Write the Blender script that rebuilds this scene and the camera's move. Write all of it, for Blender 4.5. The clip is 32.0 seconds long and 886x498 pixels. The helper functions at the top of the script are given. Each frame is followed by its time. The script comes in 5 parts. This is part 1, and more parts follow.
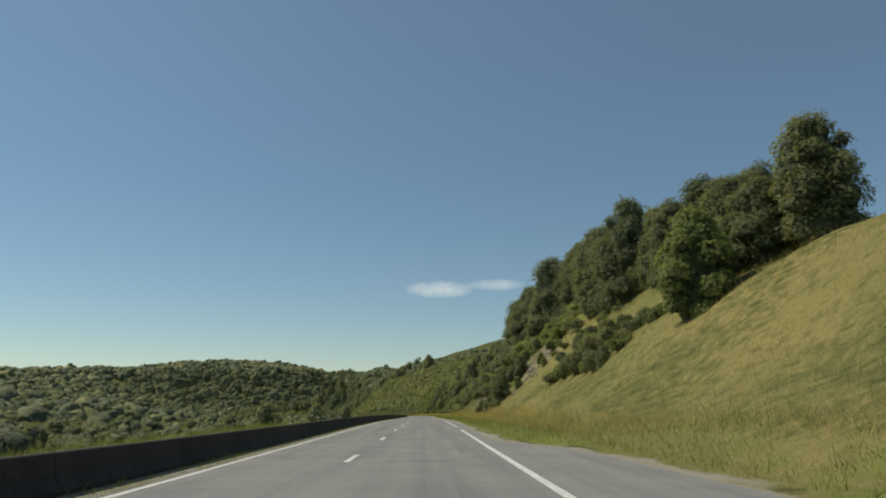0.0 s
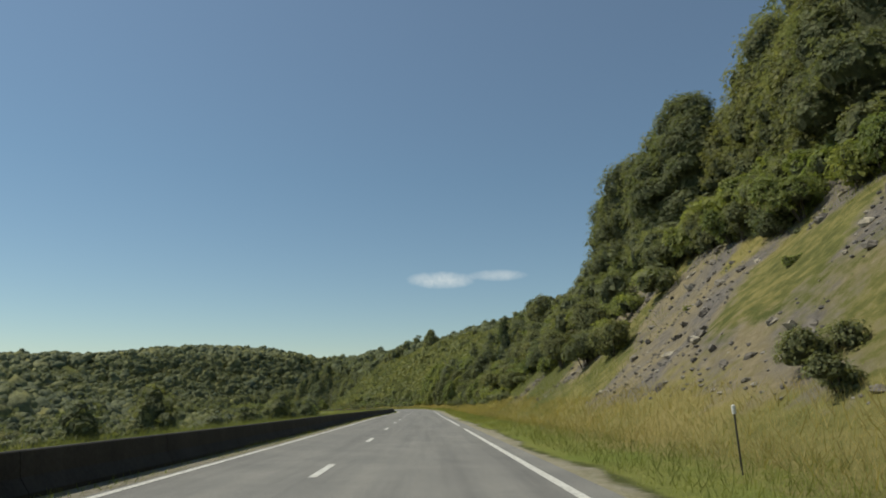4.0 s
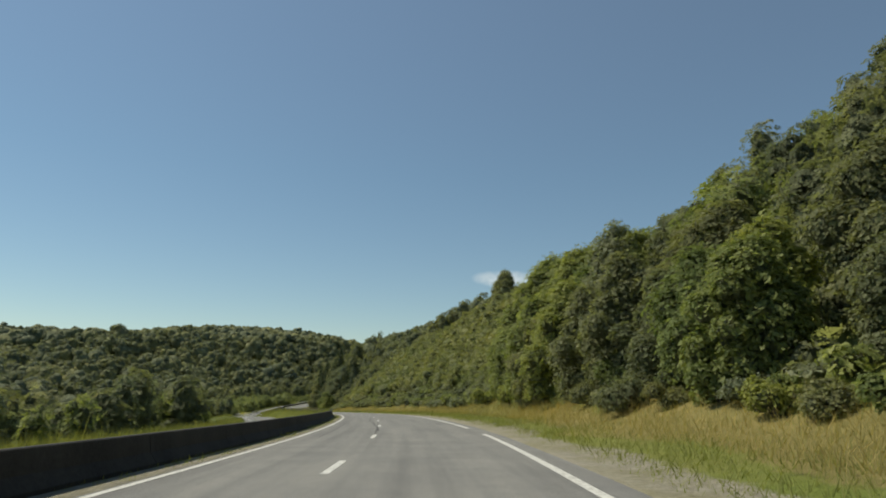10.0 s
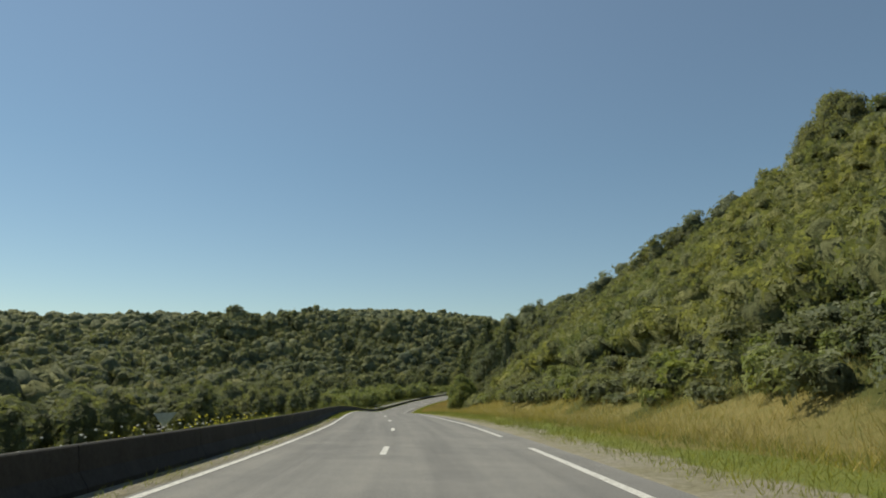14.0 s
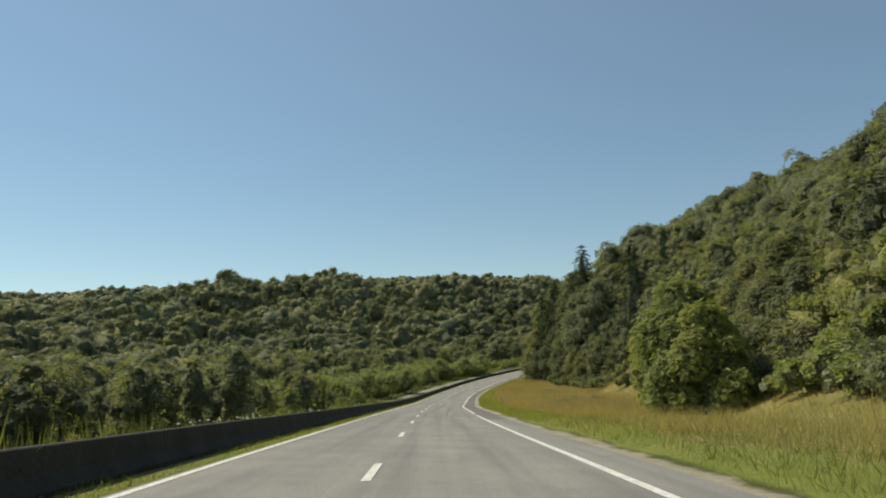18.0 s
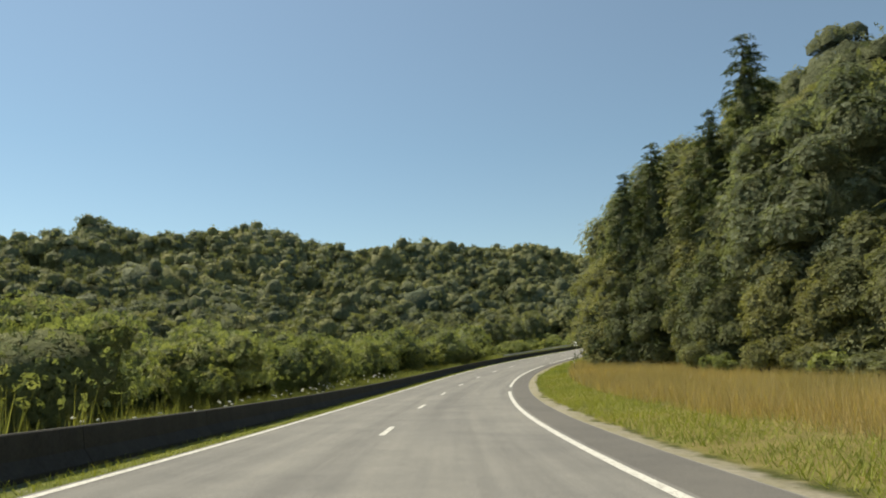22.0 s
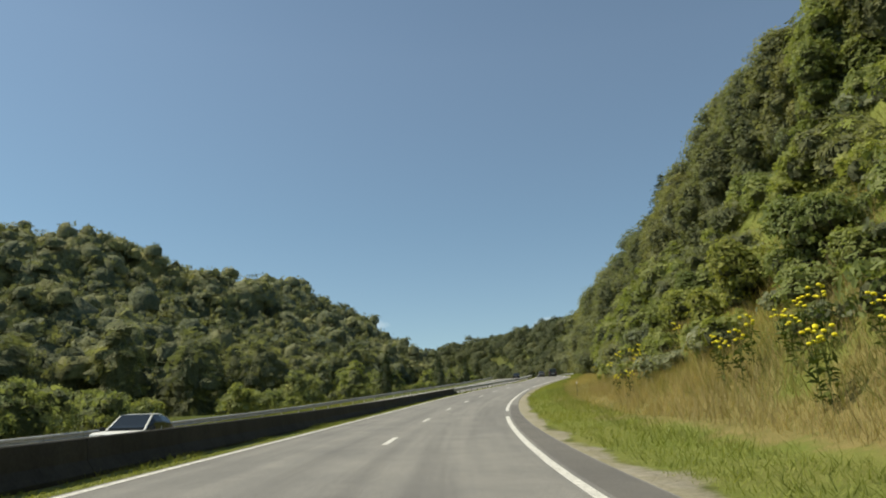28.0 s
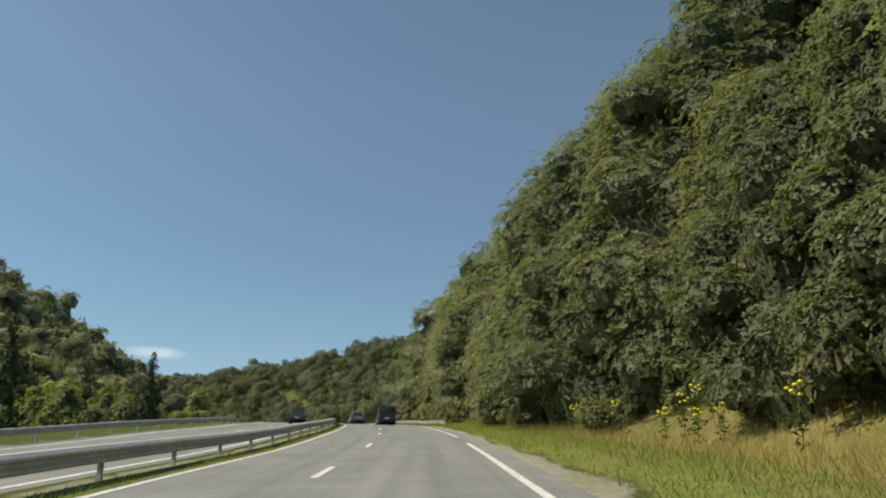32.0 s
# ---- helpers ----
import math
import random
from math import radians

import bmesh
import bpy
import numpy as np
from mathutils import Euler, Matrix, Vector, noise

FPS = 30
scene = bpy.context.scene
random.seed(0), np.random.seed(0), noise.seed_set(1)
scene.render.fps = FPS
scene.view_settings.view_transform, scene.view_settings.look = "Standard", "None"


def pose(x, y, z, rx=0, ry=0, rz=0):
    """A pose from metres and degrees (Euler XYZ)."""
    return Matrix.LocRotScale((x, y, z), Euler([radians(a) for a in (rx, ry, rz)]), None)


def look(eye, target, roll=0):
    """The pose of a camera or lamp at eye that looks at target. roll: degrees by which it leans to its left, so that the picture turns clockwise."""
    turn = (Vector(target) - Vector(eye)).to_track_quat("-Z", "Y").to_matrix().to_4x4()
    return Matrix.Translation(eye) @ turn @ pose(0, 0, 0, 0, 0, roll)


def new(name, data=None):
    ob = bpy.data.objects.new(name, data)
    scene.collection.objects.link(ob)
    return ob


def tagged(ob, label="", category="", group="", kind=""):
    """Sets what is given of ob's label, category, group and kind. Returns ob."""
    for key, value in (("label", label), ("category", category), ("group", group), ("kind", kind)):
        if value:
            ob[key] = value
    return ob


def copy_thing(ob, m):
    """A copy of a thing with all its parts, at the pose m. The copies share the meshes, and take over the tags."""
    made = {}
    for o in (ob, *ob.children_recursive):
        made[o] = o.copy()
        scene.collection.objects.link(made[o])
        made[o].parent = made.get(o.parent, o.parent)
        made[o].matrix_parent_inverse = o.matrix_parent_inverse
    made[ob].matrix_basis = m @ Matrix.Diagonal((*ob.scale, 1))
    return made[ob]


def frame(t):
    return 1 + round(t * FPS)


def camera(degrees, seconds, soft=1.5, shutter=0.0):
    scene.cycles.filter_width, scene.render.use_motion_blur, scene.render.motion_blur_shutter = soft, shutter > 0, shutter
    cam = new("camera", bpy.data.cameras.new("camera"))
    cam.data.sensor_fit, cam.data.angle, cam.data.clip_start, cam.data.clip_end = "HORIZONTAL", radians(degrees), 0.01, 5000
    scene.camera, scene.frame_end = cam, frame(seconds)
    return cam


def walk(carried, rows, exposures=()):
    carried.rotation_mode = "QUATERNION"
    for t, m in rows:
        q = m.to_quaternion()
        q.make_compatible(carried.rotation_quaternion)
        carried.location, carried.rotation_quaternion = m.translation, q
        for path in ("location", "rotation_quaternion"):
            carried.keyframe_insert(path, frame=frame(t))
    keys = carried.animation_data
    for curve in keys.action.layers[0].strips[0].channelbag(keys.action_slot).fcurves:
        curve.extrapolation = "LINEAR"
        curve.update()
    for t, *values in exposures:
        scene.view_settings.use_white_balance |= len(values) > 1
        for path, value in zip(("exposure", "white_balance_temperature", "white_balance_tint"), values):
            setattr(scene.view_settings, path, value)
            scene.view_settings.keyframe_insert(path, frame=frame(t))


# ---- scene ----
# ---- the drive ----
cam = camera(64.6, 32.0, soft=1.9, shutter=0.0)
EYE = 1.31
ROWS = [
    (0.0, 0.00, 0.00, 0.00, -0.00, 11.80, -0.12),
    (0.5, -0.27, 13.47, -0.28, 0.13, 11.71, -0.17),
    (1.0, -0.56, 26.99, -0.53, 0.10, 11.66, -0.26),
    (1.5, -0.85, 40.57, -0.77, 0.13, 11.63, -0.07),
    (2.0, -1.14, 54.20, -1.02, 0.14, 11.48, -0.12),
    (2.5, -1.44, 67.89, -1.30, 0.15, 11.37, -0.09),
    (3.0, -1.74, 81.62, -1.60, 0.16, 11.24, -0.01),
    (3.5, -2.03, 95.41, -1.93, 0.11, 11.16, 0.02),
    (4.0, -2.32, 109.25, -2.30, 0.12, 11.04, 0.12),
    (4.5, -2.62, 123.14, -2.68, 0.15, 11.01, 0.39),
    (5.0, -2.93, 137.07, -3.06, 0.22, 10.87, 0.59),
    (5.5, -3.26, 151.04, -3.43, 0.29, 10.79, 0.77),
    (6.0, -3.61, 165.06, -3.80, 0.36, 10.80, 0.95),
    (6.5, -3.98, 179.13, -4.18, 0.42, 10.87, 1.11),
    (7.0, -4.36, 193.23, -4.57, 0.46, 10.90, 1.12),
    (7.5, -4.75, 207.38, -4.96, 0.50, 10.87, 0.94),
    (8.0, -5.17, 221.57, -5.33, 0.69, 10.94, 0.57),
    (8.5, -5.64, 235.78, -5.68, 0.94, 11.02, 0.03),
    (9.0, -6.20, 249.98, -6.02, 1.39, 11.09, -0.55),
    (9.5, -7.10, 264.15, -6.36, 3.65, 10.98, -0.83),
    (10.0, -8.50, 278.26, -6.71, 5.54, 10.86, -1.34),
    (10.5, -10.30, 292.33, -7.06, 6.88, 10.70, -1.79),
    (11.0, -12.42, 306.34, -7.44, 8.11, 10.74, -1.84),
    (11.5, -14.84, 320.29, -7.84, 9.35, 10.54, -2.13),
    (12.0, -17.56, 334.17, -8.28, 10.63, 10.39, -2.03),
    (12.5, -20.60, 347.95, -8.75, 12.07, 10.34, -1.66),
    (13.0, -24.04, 361.59, -9.25, 14.06, 10.23, -1.45),
    (13.5, -27.93, 375.04, -9.77, 15.98, 10.12, -1.20),
    (14.0, -32.24, 388.31, -10.30, 17.82, 9.99, -0.64),
    (14.5, -36.92, 401.40, -10.83, 19.39, 9.90, -0.26),
    (15.0, -41.92, 414.31, -11.35, 20.74, 9.73, 0.16),
    (15.5, -47.19, 427.06, -11.87, 21.92, 9.78, 0.66),
    (16.0, -52.58, 439.70, -12.42, 22.14, 9.76, 0.98),
    (16.5, -57.96, 452.31, -13.01, 21.85, 9.55, 1.25),
    (17.0, -63.26, 464.97, -13.65, 21.39, 9.16, 1.52),
    (17.5, -68.46, 477.68, -14.34, 20.96, 8.70, 1.78),
    (18.0, -73.58, 490.43, -15.08, 20.63, 8.62, 1.90),
    (18.5, -78.66, 503.20, -15.86, 20.52, 8.67, 1.95),
    (19.0, -83.71, 515.99, -16.68, 20.36, 8.70, 2.18),
    (19.5, -88.71, 528.81, -17.49, 20.03, 8.53, 2.54),
    (20.0, -93.62, 541.68, -18.28, 19.56, 8.37, 3.29),
    (20.5, -98.44, 554.60, -19.05, 19.21, 8.52, 3.32),
    (21.0, -103.22, 567.58, -19.79, 18.97, 8.56, 3.25),
    (21.5, -107.93, 580.61, -20.48, 18.61, 8.69, 2.74),
    (22.0, -112.54, 593.72, -21.09, 18.00, 8.82, 1.93),
    (22.5, -116.99, 606.92, -21.58, 17.04, 9.09, 1.30),
    (23.0, -121.12, 620.26, -21.90, 15.15, 9.82, 0.91),
    (23.5, -124.71, 633.79, -22.06, 12.43, 11.13, 0.80),
    (24.0, -127.71, 647.49, -22.06, 10.03, 11.54, 0.85),
    (24.5, -130.10, 661.32, -21.92, 7.38, 12.82, 1.14),
    (25.0, -131.76, 675.21, -21.66, 4.13, 13.53, 1.40),
    (25.5, -132.64, 689.15, -21.31, 0.82, 13.86, 1.70),
    (26.0, -132.73, 703.08, -20.90, -2.26, 14.01, 2.02),
    (26.5, -132.12, 716.96, -20.44, -4.98, 14.07, 2.25),
    (27.0, -130.90, 730.77, -19.93, -7.30, 14.21, 2.10),
    (27.5, -129.17, 744.49, -19.36, -9.25, 14.56, 1.92),
    (28.0, -126.96, 758.11, -18.72, -11.36, 14.93, 1.67),
    (28.5, -124.31, 771.62, -17.99, -13.06, 15.42, 1.39),
    (29.0, -121.21, 785.00, -17.15, -15.19, 15.79, 0.90),
    (29.5, -117.67, 798.24, -16.19, -17.02, 16.18, 0.45),
    (30.0, -113.68, 811.31, -15.13, -19.07, 16.62, 0.11),
    (30.5, -109.24, 824.21, -13.98, -21.14, 17.08, -0.27),
    (31.0, -104.33, 836.90, -12.77, -23.35, 17.60, -0.62),
    (31.5, -98.97, 849.37, -11.52, -25.34, 18.04, -0.90),
    (32.0, -93.26, 861.67, -10.27, -26.67, 18.35, -0.99),
]
ROAD_ON = [(-87.4, 873.9, -9.0), (-81.6, 886.1, -7.8), (-76.1, 898.5, -6.5), (-71.0, 911.0, -5.3), (-66.2, 923.7, -4.1), (-61.9, 936.5, -3.1), (-58.0, 949.5, -2.0), (-54.5, 962.7, -1.1), (-51.5, 975.9, -0.3), (-49.0, 989.2, 0.4), (-46.9, 1002.7, 1.0), (-45.2, 1016.2, 1.4)]
walk(cam, [(t, look((x, y, z), (x - math.sin(radians(yaw)) * math.cos(radians(pitch)), y + math.cos(radians(yaw)) * math.cos(radians(pitch)), z + math.sin(radians(pitch))), -roll)) for t, x, y, z, yaw, pitch, roll in ROWS],
     exposures=[(0.0, 0.1, 7000, 1), (7.0, 0.12, 7000, 1), (13.0, 0.28, 7300, 1), (15.0, 0.15, 7200, 1), (18.0, 0.46, 7500, 1), (20.0, 0.57, 7600, 1), (24.0, 0.82, 7900, 1), (26.5, 0.64, 7600, 1), (32.0, 0.54, 7150, 1)])

# ---- sky and sun ----
SUN_ELEV, SUN_AZ = 52.0, 78.0   # azimuth in degrees, counted from +y towards -x
world = bpy.data.worlds.new("sky")
scene.world = world
world.use_nodes = True
nt = world.node_tree
sky = nt.nodes.new("ShaderNodeTexSky")
sky.sky_type, sky.sun_disc = "NISHITA", False
sky.sun_elevation, sky.sun_rotation = radians(SUN_ELEV), radians(-SUN_AZ)
sky.altitude = 1100.0
sky.air_density, sky.dust_density, sky.ozone_density = 1.0, 0.0, 1.8
SKY = nt.nodes["Background"]

# thin clouds low over the hills: azimuth to the left, elevation, half width, half height in degrees
way = nt.nodes.new("ShaderNodeTexCoord").outputs["Generated"]
axes = nt.nodes.new("ShaderNodeSeparateXYZ")
nt.links.new(way, axes.inputs[0])
puff = nt.nodes.new("ShaderNodeTexNoise")
puff.inputs["Scale"].default_value, puff.inputs["Detail"].default_value, puff.inputs["Roughness"].default_value = 38.0, 8.0, 0.75
nt.links.new(way, puff.inputs["Vector"])


def calc(how, a, b):
    n = nt.nodes.new("ShaderNodeMath")
    n.operation = how
    for socket, v in zip(n.inputs, (a, b)):
        if isinstance(v, float):
            socket.default_value = v
        else:
            nt.links.new(v, socket)
    return n.outputs[0]


# a ramp put into the sky colour: low part dimmed, high part less blue
sky_grade = nt.nodes.new("ShaderNodeValToRGB")
stops = sky_grade.color_ramp.elements
while len(stops) < 4:
    stops.new(0.5)
for stop, (pos, tone) in zip(stops, ((0.0, (0.68, 0.71, 0.74)), (0.12, (0.75, 0.775, 0.785)), (0.29, (0.845, 0.875, 0.86)), (0.5, (1.08, 1.02, 0.96)))):
    stop.position, stop.color = pos, (*tone, 1)
nt.links.new(axes.outputs[2], sky_grade.inputs["Fac"])
soften = nt.nodes.new("ShaderNodeMix")
soften.data_type, soften.blend_type = "RGBA", "MULTIPLY"
soften.inputs[0].default_value = 1.0
nt.links.new(sky.outputs[0], soften.inputs[6])
nt.links.new(sky_grade.outputs[0], soften.inputs[7])
tint = soften.outputs[2]
for az, el, half_w, half_h, dense in ((0.3, 8.5, 3.0, 0.75, 0.5), (-4.4, 8.85, 2.6, 0.5, 0.34), (-20.0, 8.3, 1.9, 0.8, 0.55)):
    u = calc("DIVIDE", calc("SUBTRACT", calc("DIVIDE", axes.outputs[0], axes.outputs[1]), -math.tan(radians(az))), math.tan(radians(half_w)))
    v = calc("DIVIDE", calc("SUBTRACT", axes.outputs[2], math.sin(radians(el))), math.sin(radians(half_h)))
    inside = calc("SUBTRACT", 1.0, calc("ADD", calc("MULTIPLY", u, u), calc("MULTIPLY", v, v)))
    fac = nt.nodes.new("ShaderNodeMapRange")
    fac.inputs["From Min"].default_value, fac.inputs["From Max"].default_value, fac.inputs["To Max"].default_value = 0.2, 0.95, dense
    nt.links.new(calc("MULTIPLY", calc("ADD", inside, 0.35), puff.outputs["Fac"]), fac.inputs["Value"])
    front = calc("MULTIPLY", fac.outputs[0], calc("GREATER_THAN", axes.outputs[1], 0.0))
    mix = nt.nodes.new("ShaderNodeMix")
    mix.data_type = "RGBA"
    mix.inputs[7].default_value = (9.5, 9.3, 9.4, 1)
    nt.links.new(front, mix.inputs[0])
    nt.links.new(tint, mix.inputs[6])
    tint = mix.outputs[2]
nt.links.new(tint, SKY.inputs[0])
SKY.inputs[1].default_value = 0.1
sun = new("sun", bpy.data.lights.new("sun", "SUN"))
sun.data.energy, sun.data.angle, sun.data.color = 3.7, radians(0.55), (1.0, 0.93, 0.82)
ce = math.cos(radians(SUN_ELEV))
sun.matrix_world = look((0, 0, 300), (math.sin(radians(SUN_AZ)) * ce, -math.cos(radians(SUN_AZ)) * ce, 300 - math.sin(radians(SUN_ELEV))))


# ---- small tools ----
def mesh_of(name, verts, faces, mats, index=None, smooth=False):
    """A mesh from arrays; faces all have the same number of corners."""
    verts, faces = np.asarray(verts, np.float32), np.asarray(faces, np.int32)
    me = bpy.data.meshes.new(name)
    n, k = faces.shape
    me.vertices.add(len(verts))
    me.vertices.foreach_set("co", verts.ravel())
    me.loops.add(n * k)
    me.loops.foreach_set("vertex_index", faces.ravel())
    me.polygons.add(n)
    me.polygons.foreach_set("loop_start", np.arange(n, dtype=np.int32) * k)
    for m in mats if isinstance(mats, (list, tuple)) else [mats]:
        me.materials.append(m)
    if index is not None:
        me.polygons.foreach_set("material_index", np.asarray(index, np.int32))
    me.polygons.foreach_set("use_smooth", np.full(n, smooth))
    me.update(calc_edges=True)
    return me


def thing(name, label, category, group="", kind="", at=(0, 0, 0), turn=0):
    ob = new(name)
    ob.empty_display_size = 0.2
    ob.matrix_basis = Matrix.Translation(at) @ Matrix.Rotation(turn, 4, "Z")
    return tagged(ob, label, category, group, kind)


def part(name, data, parent, label="", m=None):
    """Links a mesh as one part of a thing or of a part."""
    ob = new(name, data)
    ob.parent = parent
    if m is not None:
        ob.matrix_basis = m
    return tagged(ob, label)


def bm_mesh(name, bm, mat, smooth=False):
    me = bpy.data.meshes.new(name)
    bm.to_mesh(me)
    bm.free()
    me.materials.append(mat)
    if smooth:
        me.polygons.foreach_set("use_smooth", np.ones(len(me.polygons), bool))
    return me


def table(s, rows, col):
    a = np.array(rows, float)
    return np.interp(s, a[:, 0], a[:, col])


def wave(x, y, seed, size):
    """Smooth wavy noise in about -1..1 for arrays."""
    g = np.random.default_rng(seed)
    out = 0.0
    for k in range(5):
        a = g.uniform(0, 2 * math.pi)
        f = 2 * math.pi / size * g.uniform(0.6, 1.7)
        out = out + np.sin((x * math.cos(a) + y * math.sin(a)) * f + g.uniform(0, 6.3))
    return out / 2.6


# ---- the road's line: distance along it s, distance to its right d ----
def spline(points, n):
    p = np.array(points, float)
    p = np.vstack([2 * p[0] - p[1], p, 2 * p[-1] - p[-2]])
    u = np.linspace(0, 1, n, endpoint=False)[:, None]
    out = [0.5 * (2 * b + (c - a) * u + (2 * a - 5 * b + 4 * c - e) * u ** 2 + (3 * b - a - 3 * c + e) * u ** 3) for a, b, c, e in zip(p, p[1:], p[2:], p[3:])]
    return np.vstack(out + [p[-2][None]])


line = spline([(x, y, z - EYE) for t, x, y, z, *_ in ROWS] + [(x, y, z - EYE) for x, y, z in ROAD_ON], 12)
first = (line[0] - line[12]) / np.linalg.norm(line[0] - line[12])
line = np.vstack([line[0] + first * k for k in range(2600, 0, -20)] + [line])
ahead, grade = math.atan2(line[-1][1] - line[-9][1], line[-1][0] - line[-9][0]), 0.02
more = [line[-1]]
for k in range(150):
    ahead += 4.0 / 330 if k < 75 else 0.0
    grade *= 0.97
    more.append(more[-1] + 4.0 * np.array([math.cos(ahead), math.sin(ahead), grade]))
line = np.vstack([line] + [m[None] for m in more[1:]])
LS = np.concatenate([[0], np.cumsum(np.hypot(*np.diff(line[:, :2], axis=0).T))])
LS -= LS[130]
LT = np.gradient(line[:, :2], LS, axis=0)
LT /= np.linalg.norm(LT, axis=1)[:, None]
RS = np.interp([r[1] * 0 + i for i, r in enumerate(ROWS)], range(len(ROWS)), LS[130:130 + 12 * len(ROWS):12])
BANK = np.convolve(np.pad([math.tan(radians(r[6])) for r in ROWS], 3, "edge"), np.ones(7) / 7, "valid") * 0.9


def place(s, d):
    """Ground plan: x, y for s and d."""
    s, d = np.asarray(s, float), np.asarray(d, float)
    x, y = (np.interp(s, LS, line[:, i]) for i in (0, 1))
    tx, ty = (np.interp(s, LS, LT[:, i]) for i in (0, 1))
    return x + d * ty, y - d * tx


def heading(s):
    return math.atan2(float(np.interp(s, LS, LT[:, 1])), float(np.interp(s, LS, LT[:, 0]))) - math.pi / 2


# lines on the carriageway: s, left edge line, dashes, right edge line, asphalt's right edge
LANES = [(-200, -4.95, -2.15, 2.2, 2.9), (6, -4.95, -2.15, 2.2, 3.0), (9, -4.95, -2.15, 2.2, 5.6), (24, -5.0, -2.1, 2.2, 5.2), (31, -5.0, -2.05, 2.2, 2.9), (70, -5.05, -2.0, 2.2, 2.9), (120, -4.85, -2.15, 2.27, 2.9), (205, -5.5, -2.8, 1.78, 2.5), (265, -5.1, -2.35, 2.0, 2.8), (305, -4.25, -1.35, 3.05, 3.6), (317, -4.08, -1.24, 3.15, 3.7), (370, -4.0, -1.15, 3.1, 3.65), (401, -3.85, -0.9, 3.15, 3.9), (430, -3.65, -0.45, 3.6, 4.3), (497, -4.15, -1.0, 3.15, 4.2), (540, -4.6, -1.35, 3.0, 4.5), (568, -4.9, -1.75, 2.8, 4.6), (593, -5.1, -1.85, 2.31, 3.95), (618, -4.95, -1.65, 2.85, 4.3), (650, -4.8, -1.4, 2.88, 4.25), (680, -4.7, -1.4, 2.68, 4.02), (750, -5.1, -1.65, 2.35, 3.55), (792, -5.3, -1.85, 2.05, 3.1), (847, -5.15, -1.6, 2.3, 2.8), (903, -5.1, -2.2, 1.9, 2.7), (1500, -5.1, -2.0, 2.0, 2.8)]
# the opposite carriageway lies a little lower: s, drop
DROP = [(-200, 0.9), (330, 0.9), (420, 1.7), (580, 1.6), (690, 1.5), (740, 1.05), (800, 0.68), (840, 0.5), (880, 0.15), (930, 0.0), (1600, 0.0)]

# the median widens before the bend: s, extra width behind the barrier
GAP = [(-200, 0.0), (300, 0.0), (390, 2.4), (560, 2.4), (690, 0.8), (760, 0.0), (1600, 0.0)]


def lower(s, d):
    mid = table(s, LANES, 1) - 1.7
    return np.clip((mid - d) / (0.2 + 0.9 * table(s, GAP, 1)), 0, 1) * table(s, DROP, 1)


def deck(s, d):
    """Height of the carriageway's plane."""
    return np.interp(s, LS, line[:, 2]) - np.asarray(d) * np.interp(s, RS, BANK) - lower(np.asarray(s, float), np.asarray(d, float))


# right side: s, toe of the slope, crest, crest height, height far off
RIGHT = [(-200, 7, 30, 12, 30), (40, 7, 30, 12.5, 32), (85, 7, 28, 16, 36), (120, 7, 28, 18, 38), (200, 7, 28, 19.5, 44), (230, 7, 32, 21, 46), (300, 7.5, 40, 21, 50), (345, 8, 50, 30, 56), (400, 10, 58, 31, 60), (450, 10, 60, 32.5, 64), (500, 11, 60, 29.5, 68), (545, 16, 62, 32, 70), (580, 24, 64, 28, 72), (620, 30, 66, 29, 78), (636, 27, 63, 30.5, 80), (655, 30, 60, 32.5, 84), (690, 20, 46, 28, 90), (735, 7.5, 33, 31, 88), (800, 7, 33, 31, 72), (850, 9, 35, 27, 62), (910, 10, 36, 25, 58), (1000, 11, 38, 21, 54), (1150, 13, 46, 30, 56), (1600, 14, 60, 30, 44)]
# left side: s, valley floor, foot of the far hill, its crest, crest height
LEFT = [(-200, -8, -150, -400, 25), (0, -8, -150, -400, 29), (300, -8, -140, -380, 40), (450, -6, -110, -330, 40), (560, -3, -82, -250, 28), (650, -1, -66, -205, 24), (704, -1, -61, -190, 23), (737, -1, -60, -180, 27.5), (776, -1.2, -60, -172, 38), (800, -1.4, -60, -166, 40.5), (820, -1.5, -60, -160, 40), (845, -1.7, -59, -152, 35.5), (890, -2, -58, -140, 36), (940, -2, -50, -120, 31.5), (1000, -2, -42, -88, 22.5), (1045, -2, -36, -74, 22.5), (1070, -2, -33, -68, 20), (1100, -2, -33, -70, 9), (1125, -2, -34, -80, 5), (1200, -1, -40, -120, 2), (1600, -1, -60, -150, 4)]

# a second ridge behind the left one: s, extra height
BACK = [(300, 0), (560, 12), (650, 15), (720, 14), (780, 4), (820, 2), (860, 6), (900, 13), (960, 16), (1040, 19), (1120, 14), (1200, 0)]


def rise(x, a, b):
    u = np.clip((x - a) / np.maximum(b - a, 1e-6), 0, 1)
    return u * u * (3 - 2 * u) * 0.45 + u * 0.55


